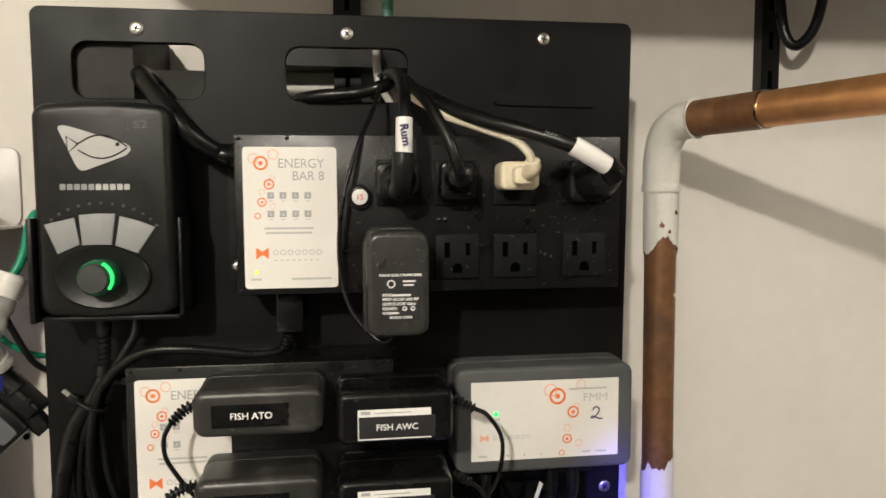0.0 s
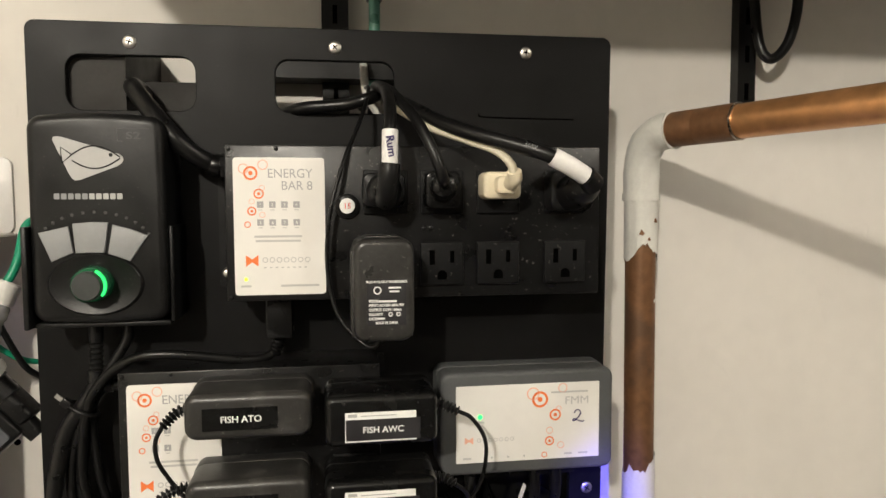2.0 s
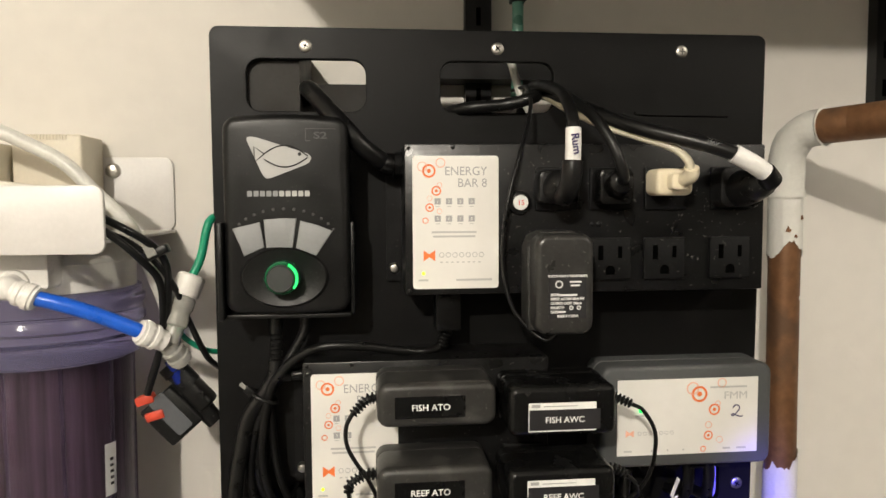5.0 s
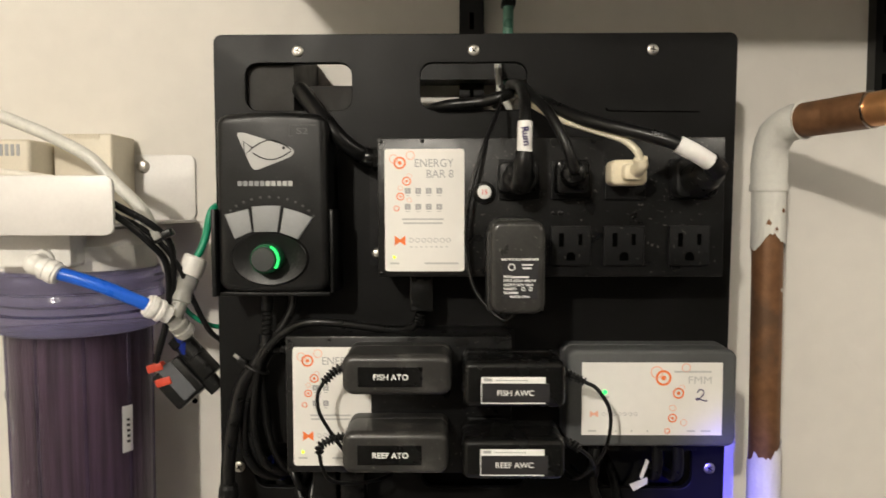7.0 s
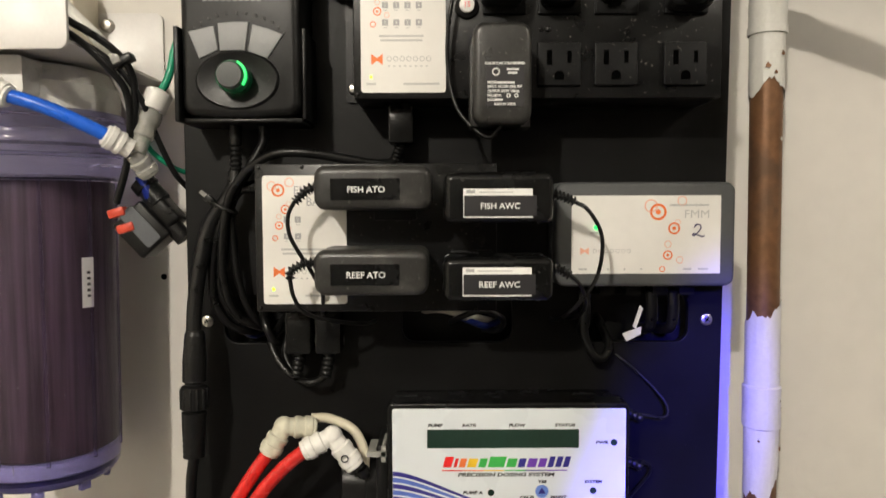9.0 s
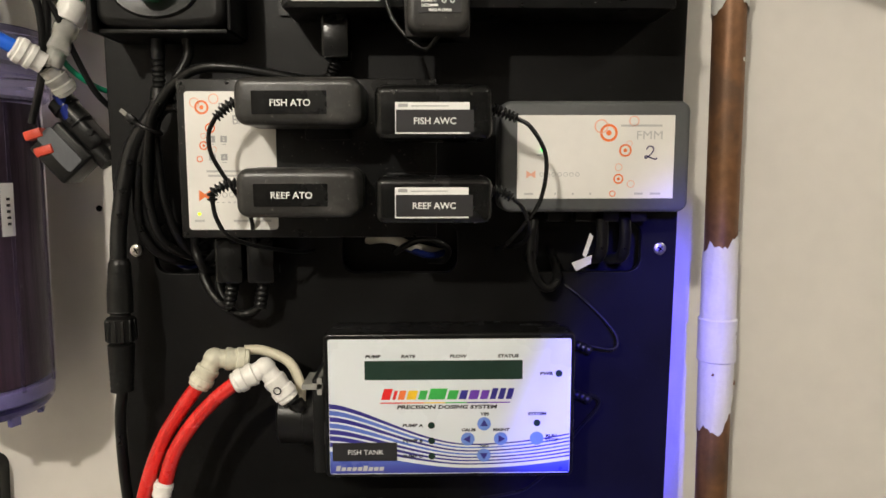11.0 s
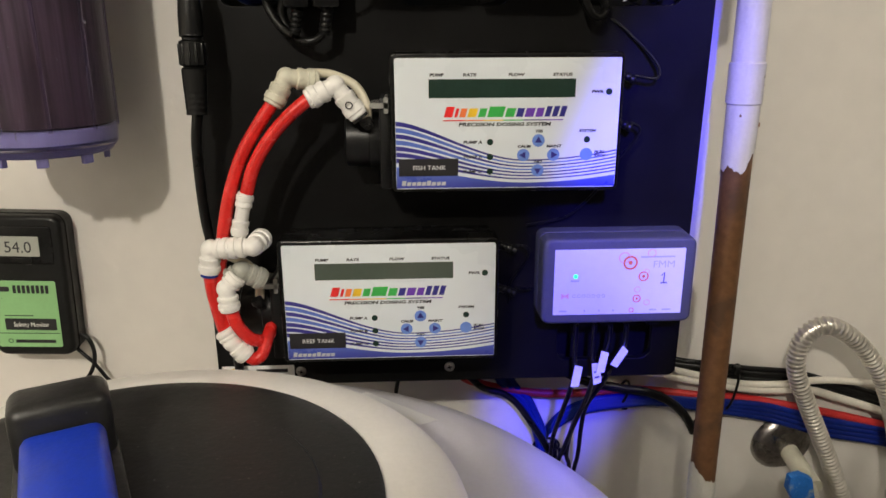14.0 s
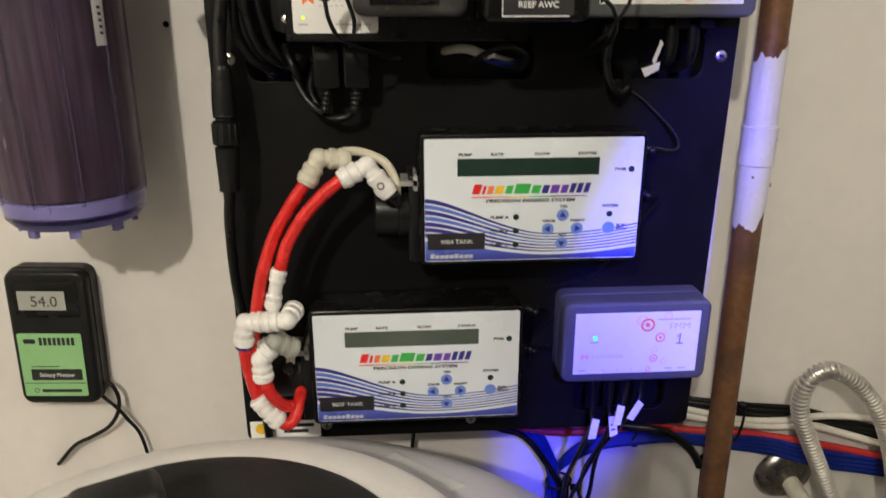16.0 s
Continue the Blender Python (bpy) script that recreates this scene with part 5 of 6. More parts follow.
# ---- leads with paper flags under the lower module ----
for top, neck, flag, low, ang in (
    ((0.0957, -0.0130, 1.0240), (0.0953, -0.0150, 1.0051), (0.0958, -0.0195, 0.9948), ((0.0982, 0.0120, 0.9594), (0.0957, 0.0300, 0.9266), (0.0946, 0.0480, 0.8949), (0.0958, 0.0620, 0.8577)), 12),
    ((0.1103, -0.0130, 1.0236), (0.1099, -0.0150, 1.0072), (0.1117, -0.0195, 0.9969), ((0.1149, 0.0120, 0.9588), (0.1102, 0.0300, 0.9232), (0.1067, 0.0480, 0.8884), (0.1030, 0.0620, 0.8561)), -6),
    ((0.1231, -0.0130, 1.0233), (0.1205, -0.0150, 1.0134), (0.1160, -0.0195, 1.0067), ((0.1201, 0.0120, 0.9695), (0.1156, 0.0300, 0.9374), (0.1121, 0.0480, 0.9063), (0.1118, 0.0620, 0.8697), (0.1169, 0.0700, 0.8481)), 14),
    ((0.1359, -0.0130, 1.0229), (0.1340, -0.0150, 1.0165), (0.1294, -0.0195, 1.0108), ((0.1269, 0.0120, 0.9704), (0.1195, 0.0300, 0.9401), (0.1207, 0.0480, 0.9060), (0.1228, 0.0620, 0.8693), (0.1208, 0.0700, 0.8382)), 38),
):
    ld = thing("flagged_lead", "black lead with a white paper flag, hanging below the board", "cable", top, "flagged leads")
    end = low[-1]
    part("lead", tube([(top[0], top[1], 1.040), top, neck, (flag[0], -0.0165, flag[2]), *low, (end[0], end[1] + 0.01, end[2] - 0.06), (end[0], 0.09, 0.60)], 0.0021, 10), CORD, ld)
    part("paper_flag", moved(prism([(-0.0035, -0.0090), (0.0035, -0.0080), (0.0040, 0.0080), (-0.0030, 0.0090)], -0.0003, 0.0003), pose(flag[0], flag[1] - 0.0022, flag[2], -8, ang, 12)), PAPER, ld, "white paper flag")
    if ang == -6:
        part("print_bar", moved(joined(box(-0.0020, 0.0020, -0.0006, -0.0003, 0.001, 0.0022), box(-0.0020, 0.0020, -0.0006, -0.0003, -0.0035, -0.0023)), pose(flag[0], flag[1] - 0.0022, flag[2], -8, ang, 12)), INK, ld)

# ---- copper pipe ----
PX, PY, PR = 0.2336, 0.041, 0.0117
pipe = thing("water_pipe", "aged copper water pipe with chipped white paint", "pipe", (PX, PY, 0.0))
part("riser", turned((PX + 0.009, PY, 0.0), (PX, PY, 1.500), [(0, PR), (1, PR)], 28), COPPER, pipe, "aged brown copper riser")
H0, H1 = Vector((PX + 0.004, PY - 0.010, 1.5500)), Vector((PX + 0.300, PY - 0.62, 1.566))
hd = (H1 - H0).normalized()
corner = Vector((PX, PY, 1.5500))
bend = [Vector((PX, PY, 1.4990)), Vector((PX, PY, 1.5200))] + [corner + Vector((0, 0, -0.028)) * (1 - t) ** 2 + hd * 0.028 * t * t + Vector((0, 0, 0)) for t in (0.15, 0.3, 0.45, 0.6, 0.75, 0.9, 1.0)] + [corner + hd * 0.030]
part("elbow", sweep(bend, [0.0134 + 0.0004 * math.sin(2.1 * i) for i in range(len(bend) - 1)] + [0.0146], 24), PIPEPAINT, pipe, "white painted pipe elbow")
part("elbow_lip", sweep([(PX, PY, 1.4985), (PX, PY, 1.5040)], 0.0143, 24), PIPEPAINT, pipe)


def paint_sleeve(x0, x1, z0, z1, seed, low=0.010, high=0.0):
    """Peeling paint round the riser, ragged at its ends."""
    rnd = random.Random(seed)
    n = 44
    bm = bmesh.new()
    rr = PR + 0.0009
    jag = [[0.0, 0.0], [0.0, 0.0]]
    off = [[0.0] * n, [0.0] * n]
    for e, amp in ((0, low), (1, high)):
        v = 0.0
        for i in range(n):
            v = 0.80 * v + rnd.uniform(-0.24, 0.24) * amp + (0.5 * amp if rnd.random() < 0.04 else 0)
            off[e][i] = v + amp * 0.65 * math.sin(2 * math.pi * i / n + seed) + amp * 0.25 * math.sin(6 * math.pi * i / n + 2 * seed)
        off[e][-1] = 0.5 * (off[e][-2] + off[e][0])
    rows = []
    for f in (0, 0.5, 1):
        row = []
        for i in range(n):
            a = 2 * math.pi * i / n
            z = (z0 + off[0][i]) * (1 - f) + (z1 + off[1][i]) * f
            r = rr * (1 + rnd.uniform(-0.012, 0.02))
            row.append(bm.verts.new((PX + 0.009 * (1.5 - z) / 1.5 + r * math.cos(a), PY + r * math.sin(a), z)))
        rows.append(row)
    for a, b in zip(rows, rows[1:]):
        for i in range(n):
            bm.faces.new((a[i], a[(i + 1) % n], b[(i + 1) % n], b[i]))
    return bm


part("paint", paint_sleeve(0, 0, 1.4500, 1.5000, 3, 0.012, 0.0), PIPEPAINT, pipe, "peeling white paint")
part("paint", paint_sleeve(0, 0, 1.1560, 1.2890, 8, 0.014, 0.010), PIPEPAINT, pipe, "peeling white paint")
part("paint", paint_sleeve(0, 0, 0.30, 0.8620, 5, 0.0, 0.012), PIPEPAINT, pipe, "peeling white paint")
part("coupling", turned((PX + 0.0018, PY, 1.2010), (PX + 0.0016, PY, 1.2340), [(0, PR + 0.0012), (0.03, PR + 0.0024), (0.5, PR + 0.0021), (0.97, PR + 0.0024), (1, PR + 0.0012)], 28), PIPEPAINT, pipe, "white painted coupling")
part("paint", moved(joined(prism(circle(0, 0, 0.0017, 8), -0.0004, 0.0004)), pose(PX + 0.0085, PY - 0.0080, 1.4210, 0, 0, 45)), PIPEPAINT, pipe)
for cz, ca, cr in ((1.3925, 120, 0.0015), (1.4740, 250, 0.0016), (1.4830, 300, 0.0011), (1.4690, 275, 0.0009), (1.2230, 320, 0.0010), (1.2150, 335, 0.0014), (1.1930, 240, 0.0008), (1.1850, 330, 0.0011)):
    co_, si_ = math.cos(radians(ca)), math.sin(radians(ca))
    dx_ = 0.009 * (1.5 - cz) / 1.5
    rr_ = PR + (0.0006 if cz == 1.3925 else 0.0016)
    part("paint_chip", moved(prism([(cr * (1 + 0.5 * math.sin(5 * k + cz * 90)) * math.cos(k * 0.9), 1.4 * cr * (1 + 0.4 * math.cos(3 * k)) * math.sin(k * 0.9)) for k in range(7)], -0.0006, 0.0004), pose(PX + dx_ + rr_ * co_, PY + rr_ * si_, cz, 0, 0, ca + 90)), PIPEPAINT if cz == 1.3925 else COPPER, pipe)
part("arm_socket", turned(corner + hd * 0.028, corner + hd * 0.052, [(0, 0.0128), (0.9, 0.0128), (1, 0.0118)], 24), COPPER, pipe, "dark copper socket")
part("arm", turned(corner + hd * 0.03, H1, [(0, 0.0118), (1, 0.0118)], 28), BRIGHTCU, pipe, "brighter copper arm")
part("arm_coupling", turned(corner + hd * 0.052, corner + hd * 0.082, [(0, 0.0128), (1, 0.0128)], 24), COPPER, pipe, "brown copper coupling")
part("solder_ring", sweep([corner + hd * 0.082, corner + hd * 0.0835], 0.0130, 24), SOLDER, pipe, "silver solder ring")

# ---- gas hose, valve and cables on the wall ----
hs = smooth_path([(0.420, 0.064, 0.74), (0.397, 0.062, 0.800), (0.3690, 0.060, 0.860), (0.3400, 0.056, 0.915), (0.3195, 0.052, 0.958), (0.3180, 0.049, 0.986), (0.3270, 0.047, 1.0005), (0.3420, 0.046, 1.0035), (0.3640, 0.046, 0.9915), (0.3860, 0.047, 0.9690), (0.4080, 0.049, 0.9350), (0.430, 0.052, 0.88), (0.45, 0.055, 0.80)], 1)
dense = smooth_path(hs, 16)
hose_path = [dense[0]]
for q in dense:
    while (q - hose_path[-1]).length >= 0.0011:
        hose_path.append(hose_path[-1] + (q - hose_path[-1]).normalized() * 0.0011)
gh = thing("gas_hose", "corrugated stainless steel gas hose in a loop", "hose", (0.420, 0.064, 0.74))
part("end_ferrule", turned((0.431, 0.066, 0.70), (0.419, 0.064, 0.745), [(0, 0.011), (0.6, 0.011), (0.7, 0.0095), (1, 0.0095)], 6), CHROME, gh)
part("corrugated_hose", sweep(hose_path, [0.0086 if k % 4 in (1, 2) else 0.0069 for k in range(len(hose_path))], 16), HOSESTEEL, gh)
vl = thing("stop_valve", "worn chrome stop valve with a blue handle and a wall rosette", "valve", (0.345, WALL, 0.842))
part("rosette", turned((0.3470, WALL, 0.850), (0.3480, WALL - 0.016, 0.848), [(0, 0.033), (0.2, 0.0325), (0.6, 0.026), (0.75, 0.018), (1, 0.010)], 30), CHROME, vl, "tarnished wall rosette")
part("valve_body", joined(turned((0.348, WALL - 0.01, 0.848), (0.350, 0.045, 0.835), [(0, 0.009), (0.5, 0.0095), (1, 0.010)], 18), turned((0.340, 0.050, 0.848), (0.362, 0.050, 0.785), [(0, 0.008), (0.2, 0.0105), (0.6, 0.0105), (0.65, 0.012), (1, 0.012)], 18)), AGEDPL, vl)
part("handle", moved(prism([(-0.016, 0.010), (-0.006, 0.014), (0.006, 0.010), (0.018, -0.018), (0.014, -0.024), (-0.004, -0.018), (-0.015, -0.004)], -0.004, 0.004, 0.002), pose(0.3330, 0.036, 0.8440, 0, 8, 0)), VALVEBLUE, vl, "chipped blue handle")
hs2 = smooth_path([(0.455, 0.07, 0.862), (0.452, 0.068, 0.84), (0.45, 0.066, 0.80), (0.452, 0.066, 0.74)], 14)
h2 = thing("gas_connector", "second corrugated steel hose with an ivory end nut", "hose", (0.452, 0.066, 0.74))
part("corrugated_hose", sweep(hs2, [0.0086 if k % 4 in (1, 2) else 0.0070 for k in range(len(hs2))], 16), HOSESTEEL, h2)
part("end_nut", turned((0.452, 0.068, 0.842), (0.462, 0.074, 0.895), [(0, 0.0125), (0.35, 0.0125), (0.4, 0.010), (1, 0.010)], 6), AGEDPL, h2)
W = WALL - 0.006
for dz, r in ((0.0, 0.0042), (-0.0060, 0.0036), (0.0045, 0.0030)):
    cord("wall_cable", [(0.02, W, 1.02), (0.09, W, 0.972 + dz), (0.16, W, 0.957 + dz), (0.2216, W, 0.9442 + dz), (0.2916, W, 0.9330 + dz), (0.3444, W - 0.002, 0.9270 + dz * 1.2), (0.3868, W, 0.9150 + dz), (0.4495, W, 0.8960 + dz), (0.55, W, 0.87 + dz), (0.8, W, 0.84 + dz)], r, "black cable along the wall", CORD, group="wall cables")
cord("wall_cable", [(0.02, W, 1.01), (0.12, W, 0.965), (0.2335, W - 0.006, 0.9370), (0.2874, W - 0.006, 0.9240), (0.3335, W - 0.007, 0.9220), (0.3680, W - 0.007, 0.9254), (0.4036, W - 0.006, 0.9225), (0.4452, W - 0.004, 0.9146), (0.55, W, 0.89), (0.9, W, 0.82)], 0.0036, "white cable along the wall", WIREWHITE, group="wall cables")
cord("wall_cable", [(0.02, W, 1.00), (0.12, W, 0.955), (0.2340, W - 0.006, 0.9300), (0.3052, W - 0.006, 0.9166), (0.3580, W - 0.007, 0.9149), (0.3890, W - 0.007, 0.9060), (0.4269, W - 0.006, 0.8930), (0.4514, W - 0.004, 0.8833), (0.55, W, 0.85), (0.9, W, 0.78)], 0.0042, "white cable along the wall", WIREWHITE, group="wall cables")
cord("wall_cable", [(-0.02, W, 0.985), (0.0100, W - 0.004, 0.9420), (0.0314, W - 0.005, 0.9303), (0.0594, W - 0.006, 0.9238), (0.0932, W - 0.007, 0.9190), (0.1328, W - 0.008, 0.9190), (0.1724, W - 0.007, 0.9215), (0.2128, W - 0.006, 0.9170), (0.2537, W - 0.005, 0.9106), (0.3009, W - 0.004, 0.9052), (0.3799, W - 0.004, 0.8883), (0.4542, W - 0.003, 0.8686), (0.60, W, 0.83), (0.9, W, 0.76)], 0.0042, "red tube along the wall, sagging under the board", WIRERED, group="wall cables")
for k, r in enumerate((0.0042, 0.0040, 0.0038, 0.0036)):
    d = 0.0052 * k
    cord("wall_cable", [(0.9, W, 0.75 - d), (0.60, W, 0.82 - d), (0.4555, W - 0.004, 0.8640 - d), (0.3817, W - 0.005, 0.8800 - d), (0.3196, W - 0.006, 0.8985 - d * 0.9), (0.2542, W - 0.007, 0.9070 - d * 0.6), (0.2132, W - 0.007 - 0.001 * k, 0.9120 - d * 0.35), (0.1787, W - 0.008 - 0.002 * k, 0.9135 - d * 0.3), (0.1447 - d * 0.5, W - 0.007 - 0.001 * k, 0.9104 - d * 0.6), (0.1169 - d * 0.6, W - 0.005, 0.8973 - d), (0.0995 - d * 0.5, W - 0.004, 0.8767 - d * 0.8), (0.0913 + d * 0.3, W - 0.005, 0.8507), (0.0898 + d * 0.6, W - 0.005, 0.8306), (0.088 + d * 0.6, W - 0.004, 0.50)], r, "dark blue tube along the wall, dropping under the board", WIREBLUE, group="wall cables")
for k in range(3):
    d = 0.0058 * k
    cord("drop_cable", [(0.030 + d, W - 0.002, 0.99), (0.0460 + d, W - 0.004, 0.9420), (0.0558 + d, W - 0.006, 0.9246), (0.0681 + d * 0.8, W - 0.008, 0.9120 + d * 0.3), (0.0799 + d * 0.6, W - 0.009, 0.8960), (0.0870 + d * 0.6, W - 0.010, 0.8771), (0.0931 + d * 0.3, W - 0.012, 0.8506), (0.0945 + d * 0.6, W - 0.010, 0.8305), (0.095 + d, W - 0.004, 0.50)], 0.0036, "dark blue cable dropping down the wall", WIREBLUE, group="drop cables")
cord("drop_cable", [(0.0, W - 0.004, 0.965), (0.0286, W - 0.010, 0.9316), (0.0538, W - 0.012, 0.9221), (0.0682, W - 0.014, 0.9098), (0.0801, W - 0.016, 0.8922), (0.0922, W - 0.018, 0.8737), (0.1004, W - 0.017, 0.8570), (0.1052, W - 0.014, 0.8401), (0.108, W - 0.006, 0.50)], 0.0032, "black cable dropping down the wall", group="drop cables")
cord("drop_cable", [(0.070, W - 0.012, 0.975), (0.120, W - 0.014, 0.9400), (0.1606, W - 0.016, 0.9285), (0.1894, W - 0.017, 0.9235), (0.2131, W - 0.016, 0.9132), (0.2321, W - 0.014, 0.8960), (0.2448, W - 0.011, 0.8747), (0.2532, W - 0.008, 0.8512), (0.256, W - 0.002, 0.50)], 0.0044, "black cable curving down behind the pipe", group="drop cables")
cord("drop_cable", [(-0.035, W - 0.01, 0.985), (-0.040, W - 0.012, 0.962), (-0.050, W - 0.01, 0.93), (-0.055, W, 0.86)], 0.0020, "thin black cable under the board", group="drop cables")
kt = thing("cable_tie", "black cable tie round the dropping cables", "cable tie", (0.100, W - 0.01, 0.862), "cable ties")
part("band", sweep([(0.0975 + 0.0125 * math.cos(a), W - 0.010 + 0.013 * math.sin(a), 0.8625 + 0.002 * math.cos(a)) for a in (2 * math.pi * i / 20 for i in range(21))], 0.0013, 8), BLACK, kt)
part("tie_head", box(0.1075, 0.1135, W - 0.024, W - 0.018, 0.8590, 0.8650, 0.001), BLACK, kt)
for tx, tz in ((0.281, 0.9200), (0.1724, 0.9170)):
    t = thing("cable_tie", "black cable tie round the wall cables", "cable tie", (tx, W, tz), "cable ties")
    part("band", sweep([(tx + 0.0045 * math.sin(a), W - 0.006 + 0.011 * math.cos(a) * 0.9, tz + (0.024 if tx > 0.2 else 0.012) * math.sin(a)) for a in (2 * math.pi * i / 20 for i in range(21))], 0.0013, 8), BLACK, t)
    part("tie_head", box(tx - 0.003, tx + 0.003, W - 0.016, W - 0.010, tz + (0.019 if tx > 0.2 else -0.014), tz + (0.026 if tx > 0.2 else -0.008), 0.001), BLACK, t)

# ---- water filter on its white bracket ----
FX, FY = -0.3105, 0.032
fb = thing("filter_bracket", "white powder-coated steel filter bracket screwed to the wall", "bracket", (-0.37, WALL, 1.468))
part("wall_plate", slab(-0.56, -0.2425, 1.4750, 1.5330, WALL - 0.0025, WALL - 0.0002, 0.007, 0.0006), WHITESTEEL, fb)
part("shelf_plate", box(-0.56, -0.2415, -0.058, WALL - 0.0027, 1.4735, 1.4757, 0.0006), WHITESTEEL, fb)
part("front_plate", slab(-0.56, -0.2383, 1.4680, 1.5075, -0.0605, -0.0580, 0.006, 0.0006), WHITESTEEL, fb)
part("bracket_screw", turned((-0.2883, WALL - 0.008, 1.5227), (-0.2883, WALL - 0.0026, 1.5227), [(0, 0.0018), (0.1, 0.0040), (0.6, 0.0055), (1, 0.0058)], 18), STEEL, fb)


def lathe_at(profile, n=48):
    z0, z1 = profile[0][0], profile[-1][0]
    return turned((FX, FY, z0), (FX, FY, z1), [((z - z0) / (z1 - z0), r) for z, r in profile], n)


wf = thing("water_filter", "clear violet water filter housing with a dark cartridge", "water filter", (FX, FY, 1.16))
part("cap", lathe_at([(1.437, 0.0530), (1.440, 0.0570), (1.458, 0.0575), (1.462, 0.0540), (1.470, 0.0500), (1.4735, 0.0380)]), WHITEPL, wf, "white filter cap")
part("inlet_block", slab(FX - 0.030, FX + 0.030, 1.4450, 1.4700, FY - 0.068, FY - 0.045, 0.003, 0.001), WHITEPL, wf)
part("collar", lathe_at([(1.392, 0.0560), (1.394, 0.0595), (1.407, 0.0605), (1.409, 0.0585), (1.414, 0.0585), (1.416, 0.0625), (1.420, 0.0625), (1.422, 0.0610), (1.427, 0.0610), (1.429, 0.0625), (1.433, 0.0625), (1.435, 0.0605), (1.4395, 0.0605)]), COLLARCLEAR, wf, "violet ribbed collar")
bowl = part("bowl", lathe_at([(1.1690, 0.030), (1.1710, 0.0450), (1.1770, 0.0496), (1.1930, 0.0512), (1.30, 0.0523), (1.3935, 0.0537)], 56), BOWL, wf, "clear violet bowl")
bowl.visible_shadow = True
for k in range(10):
    a = 2 * math.pi * (k + 0.3) / 10
    part("bowl_rib", joined(sweep([(FX + 0.0530 * math.cos(a), FY + 0.0530 * math.sin(a), 1.392), (FX + 0.0512 * math.cos(a), FY + 0.0512 * math.sin(a), 1.19)], 0.0014, 8)), BOWL, wf)
for k in range(8):
    a = 2 * math.pi * (k + 0.4) / 8
    part("foot_rib", moved(box(-0.0022, 0.0022, -0.004, 0.004, -0.004, 0.004, 0.0008), pose(FX + 0.040 * math.cos(a), FY + 0.040 * math.sin(a), 1.1680, 0, 0, math.degrees(a))), FOOTVIOLET, wf)
part("cartridge", lathe_at([(1.1905, 0.0380), (1.1920, 0.0415), (1.3800, 0.0430), (1.3905, 0.0420)]), CARTRIDGE, wf, "dark resin cartridge")
part("bowl_base", lathe_at([(1.1698, 0.0290), (1.1716, 0.0440), (1.1765, 0.0478)]), FOOTVIOLET, wf, "thick violet bowl base")
part("cartridge_cap", lathe_at([(1.1780, 0.0380), (1.1800, 0.0440), (1.1895, 0.0440), (1.1904, 0.0420)]), CAPVIOLET, wf, "pale violet cartridge end")
la = math.radians(-29)
stick = bmesh.new()
grid = [[stick.verts.new((FX + (0.0533 + 0.0004 * j) * math.cos(la + da), FY + (0.0533 + 0.0004 * j) * math.sin(la + da), zz)) for da in (-0.085, -0.03, 0.03, 0.085)] for j, zz in enumerate((1.300, 1.318, 1.336))]
for a, b in zip(grid, grid[1:]):
    for i in range(3):
        stick.faces.new((a[i], a[i + 1], b[i + 1], b[i]))
bmesh.ops.solidify(stick, geom=stick.faces[:], thickness=0.0003)
sk = part("sticker", stick, PAPER, wf, "white paper sticker")
for k in range(5):
    part("print_bar", moved(box(-0.0012, 0.0012, -0.0002, 0.0002, -0.0009, 0.0009), pose(FX + 0.0547 * math.cos(la), FY + 0.0547 * math.sin(la), 1.3085 + 0.0042 * k, 0, 0, 61)), INK, sk)

rnd = random.Random(11)
drops = []
for k in range(70):
    a = radians(rnd.choice((rnd.uniform(-150, -15), rnd.gauss(-112, 9))))
    zz = rnd.uniform(1.185, 1.388)
    r = rnd.uniform(0.0002, 0.0006) if k % 5 else rnd.uniform(0.0006, 0.0010)
    long = rnd.choice((1, 1.5, 4, 9)) if k % 2 == 0 else 1
    rb = 0.0514 + 0.0024 * (zz - 1.193) / 0.2
    p = Vector((FX + rb * math.cos(a), FY + rb * math.sin(a), zz))
    drops.append(turned(p - Vector((0, 0, r * long)), p + Vector((0, 0, r * long)), [(0, r * 0.2), (0.2, r * 0.8), (0.5, r), (0.8, r * 0.8), (1, r * 0.2)], 6))
tagged(part("condensation", joined(*drops), DROPLET, wf, "water drops and runs on the bowl"), kind="stuff")

# ---- boxes, tube and wires behind the bracket ----
ab = thing("vented_adapter", "beige vented power adapter lying on the filter bracket", "power adapter", (-0.36, 0.03, 1.4757))
part("case", box(-0.46, -0.3460, 0.030, 0.090, 1.4757, 1.5400, 0.003, 3), BEIGE, ab)
for k in range(9):
    part("vent_slot", box(-0.3920 + 0.0045 * k, -0.3896 + 0.0045 * k, 0.0294, 0.0302, 1.5270, 1.5360), GREYPR, ab)
ab2 = thing("grey_adapter", "grey-beige plastic box with a ribbed top on the filter bracket", "power adapter", (-0.295, 0.05, 1.4757))
part("case", box(-0.3430, -0.2945, 0.058, 0.1005, 1.4757, 1.5470, 0.002, 3), BEIGE, ab2)
for k in range(12):
    part("rib", box(-0.3300 + 0.0022 * k, -0.3290 + 0.0022 * k, 0.0572, 0.0585, 1.5430, 1.5466), BEIGE, ab2)
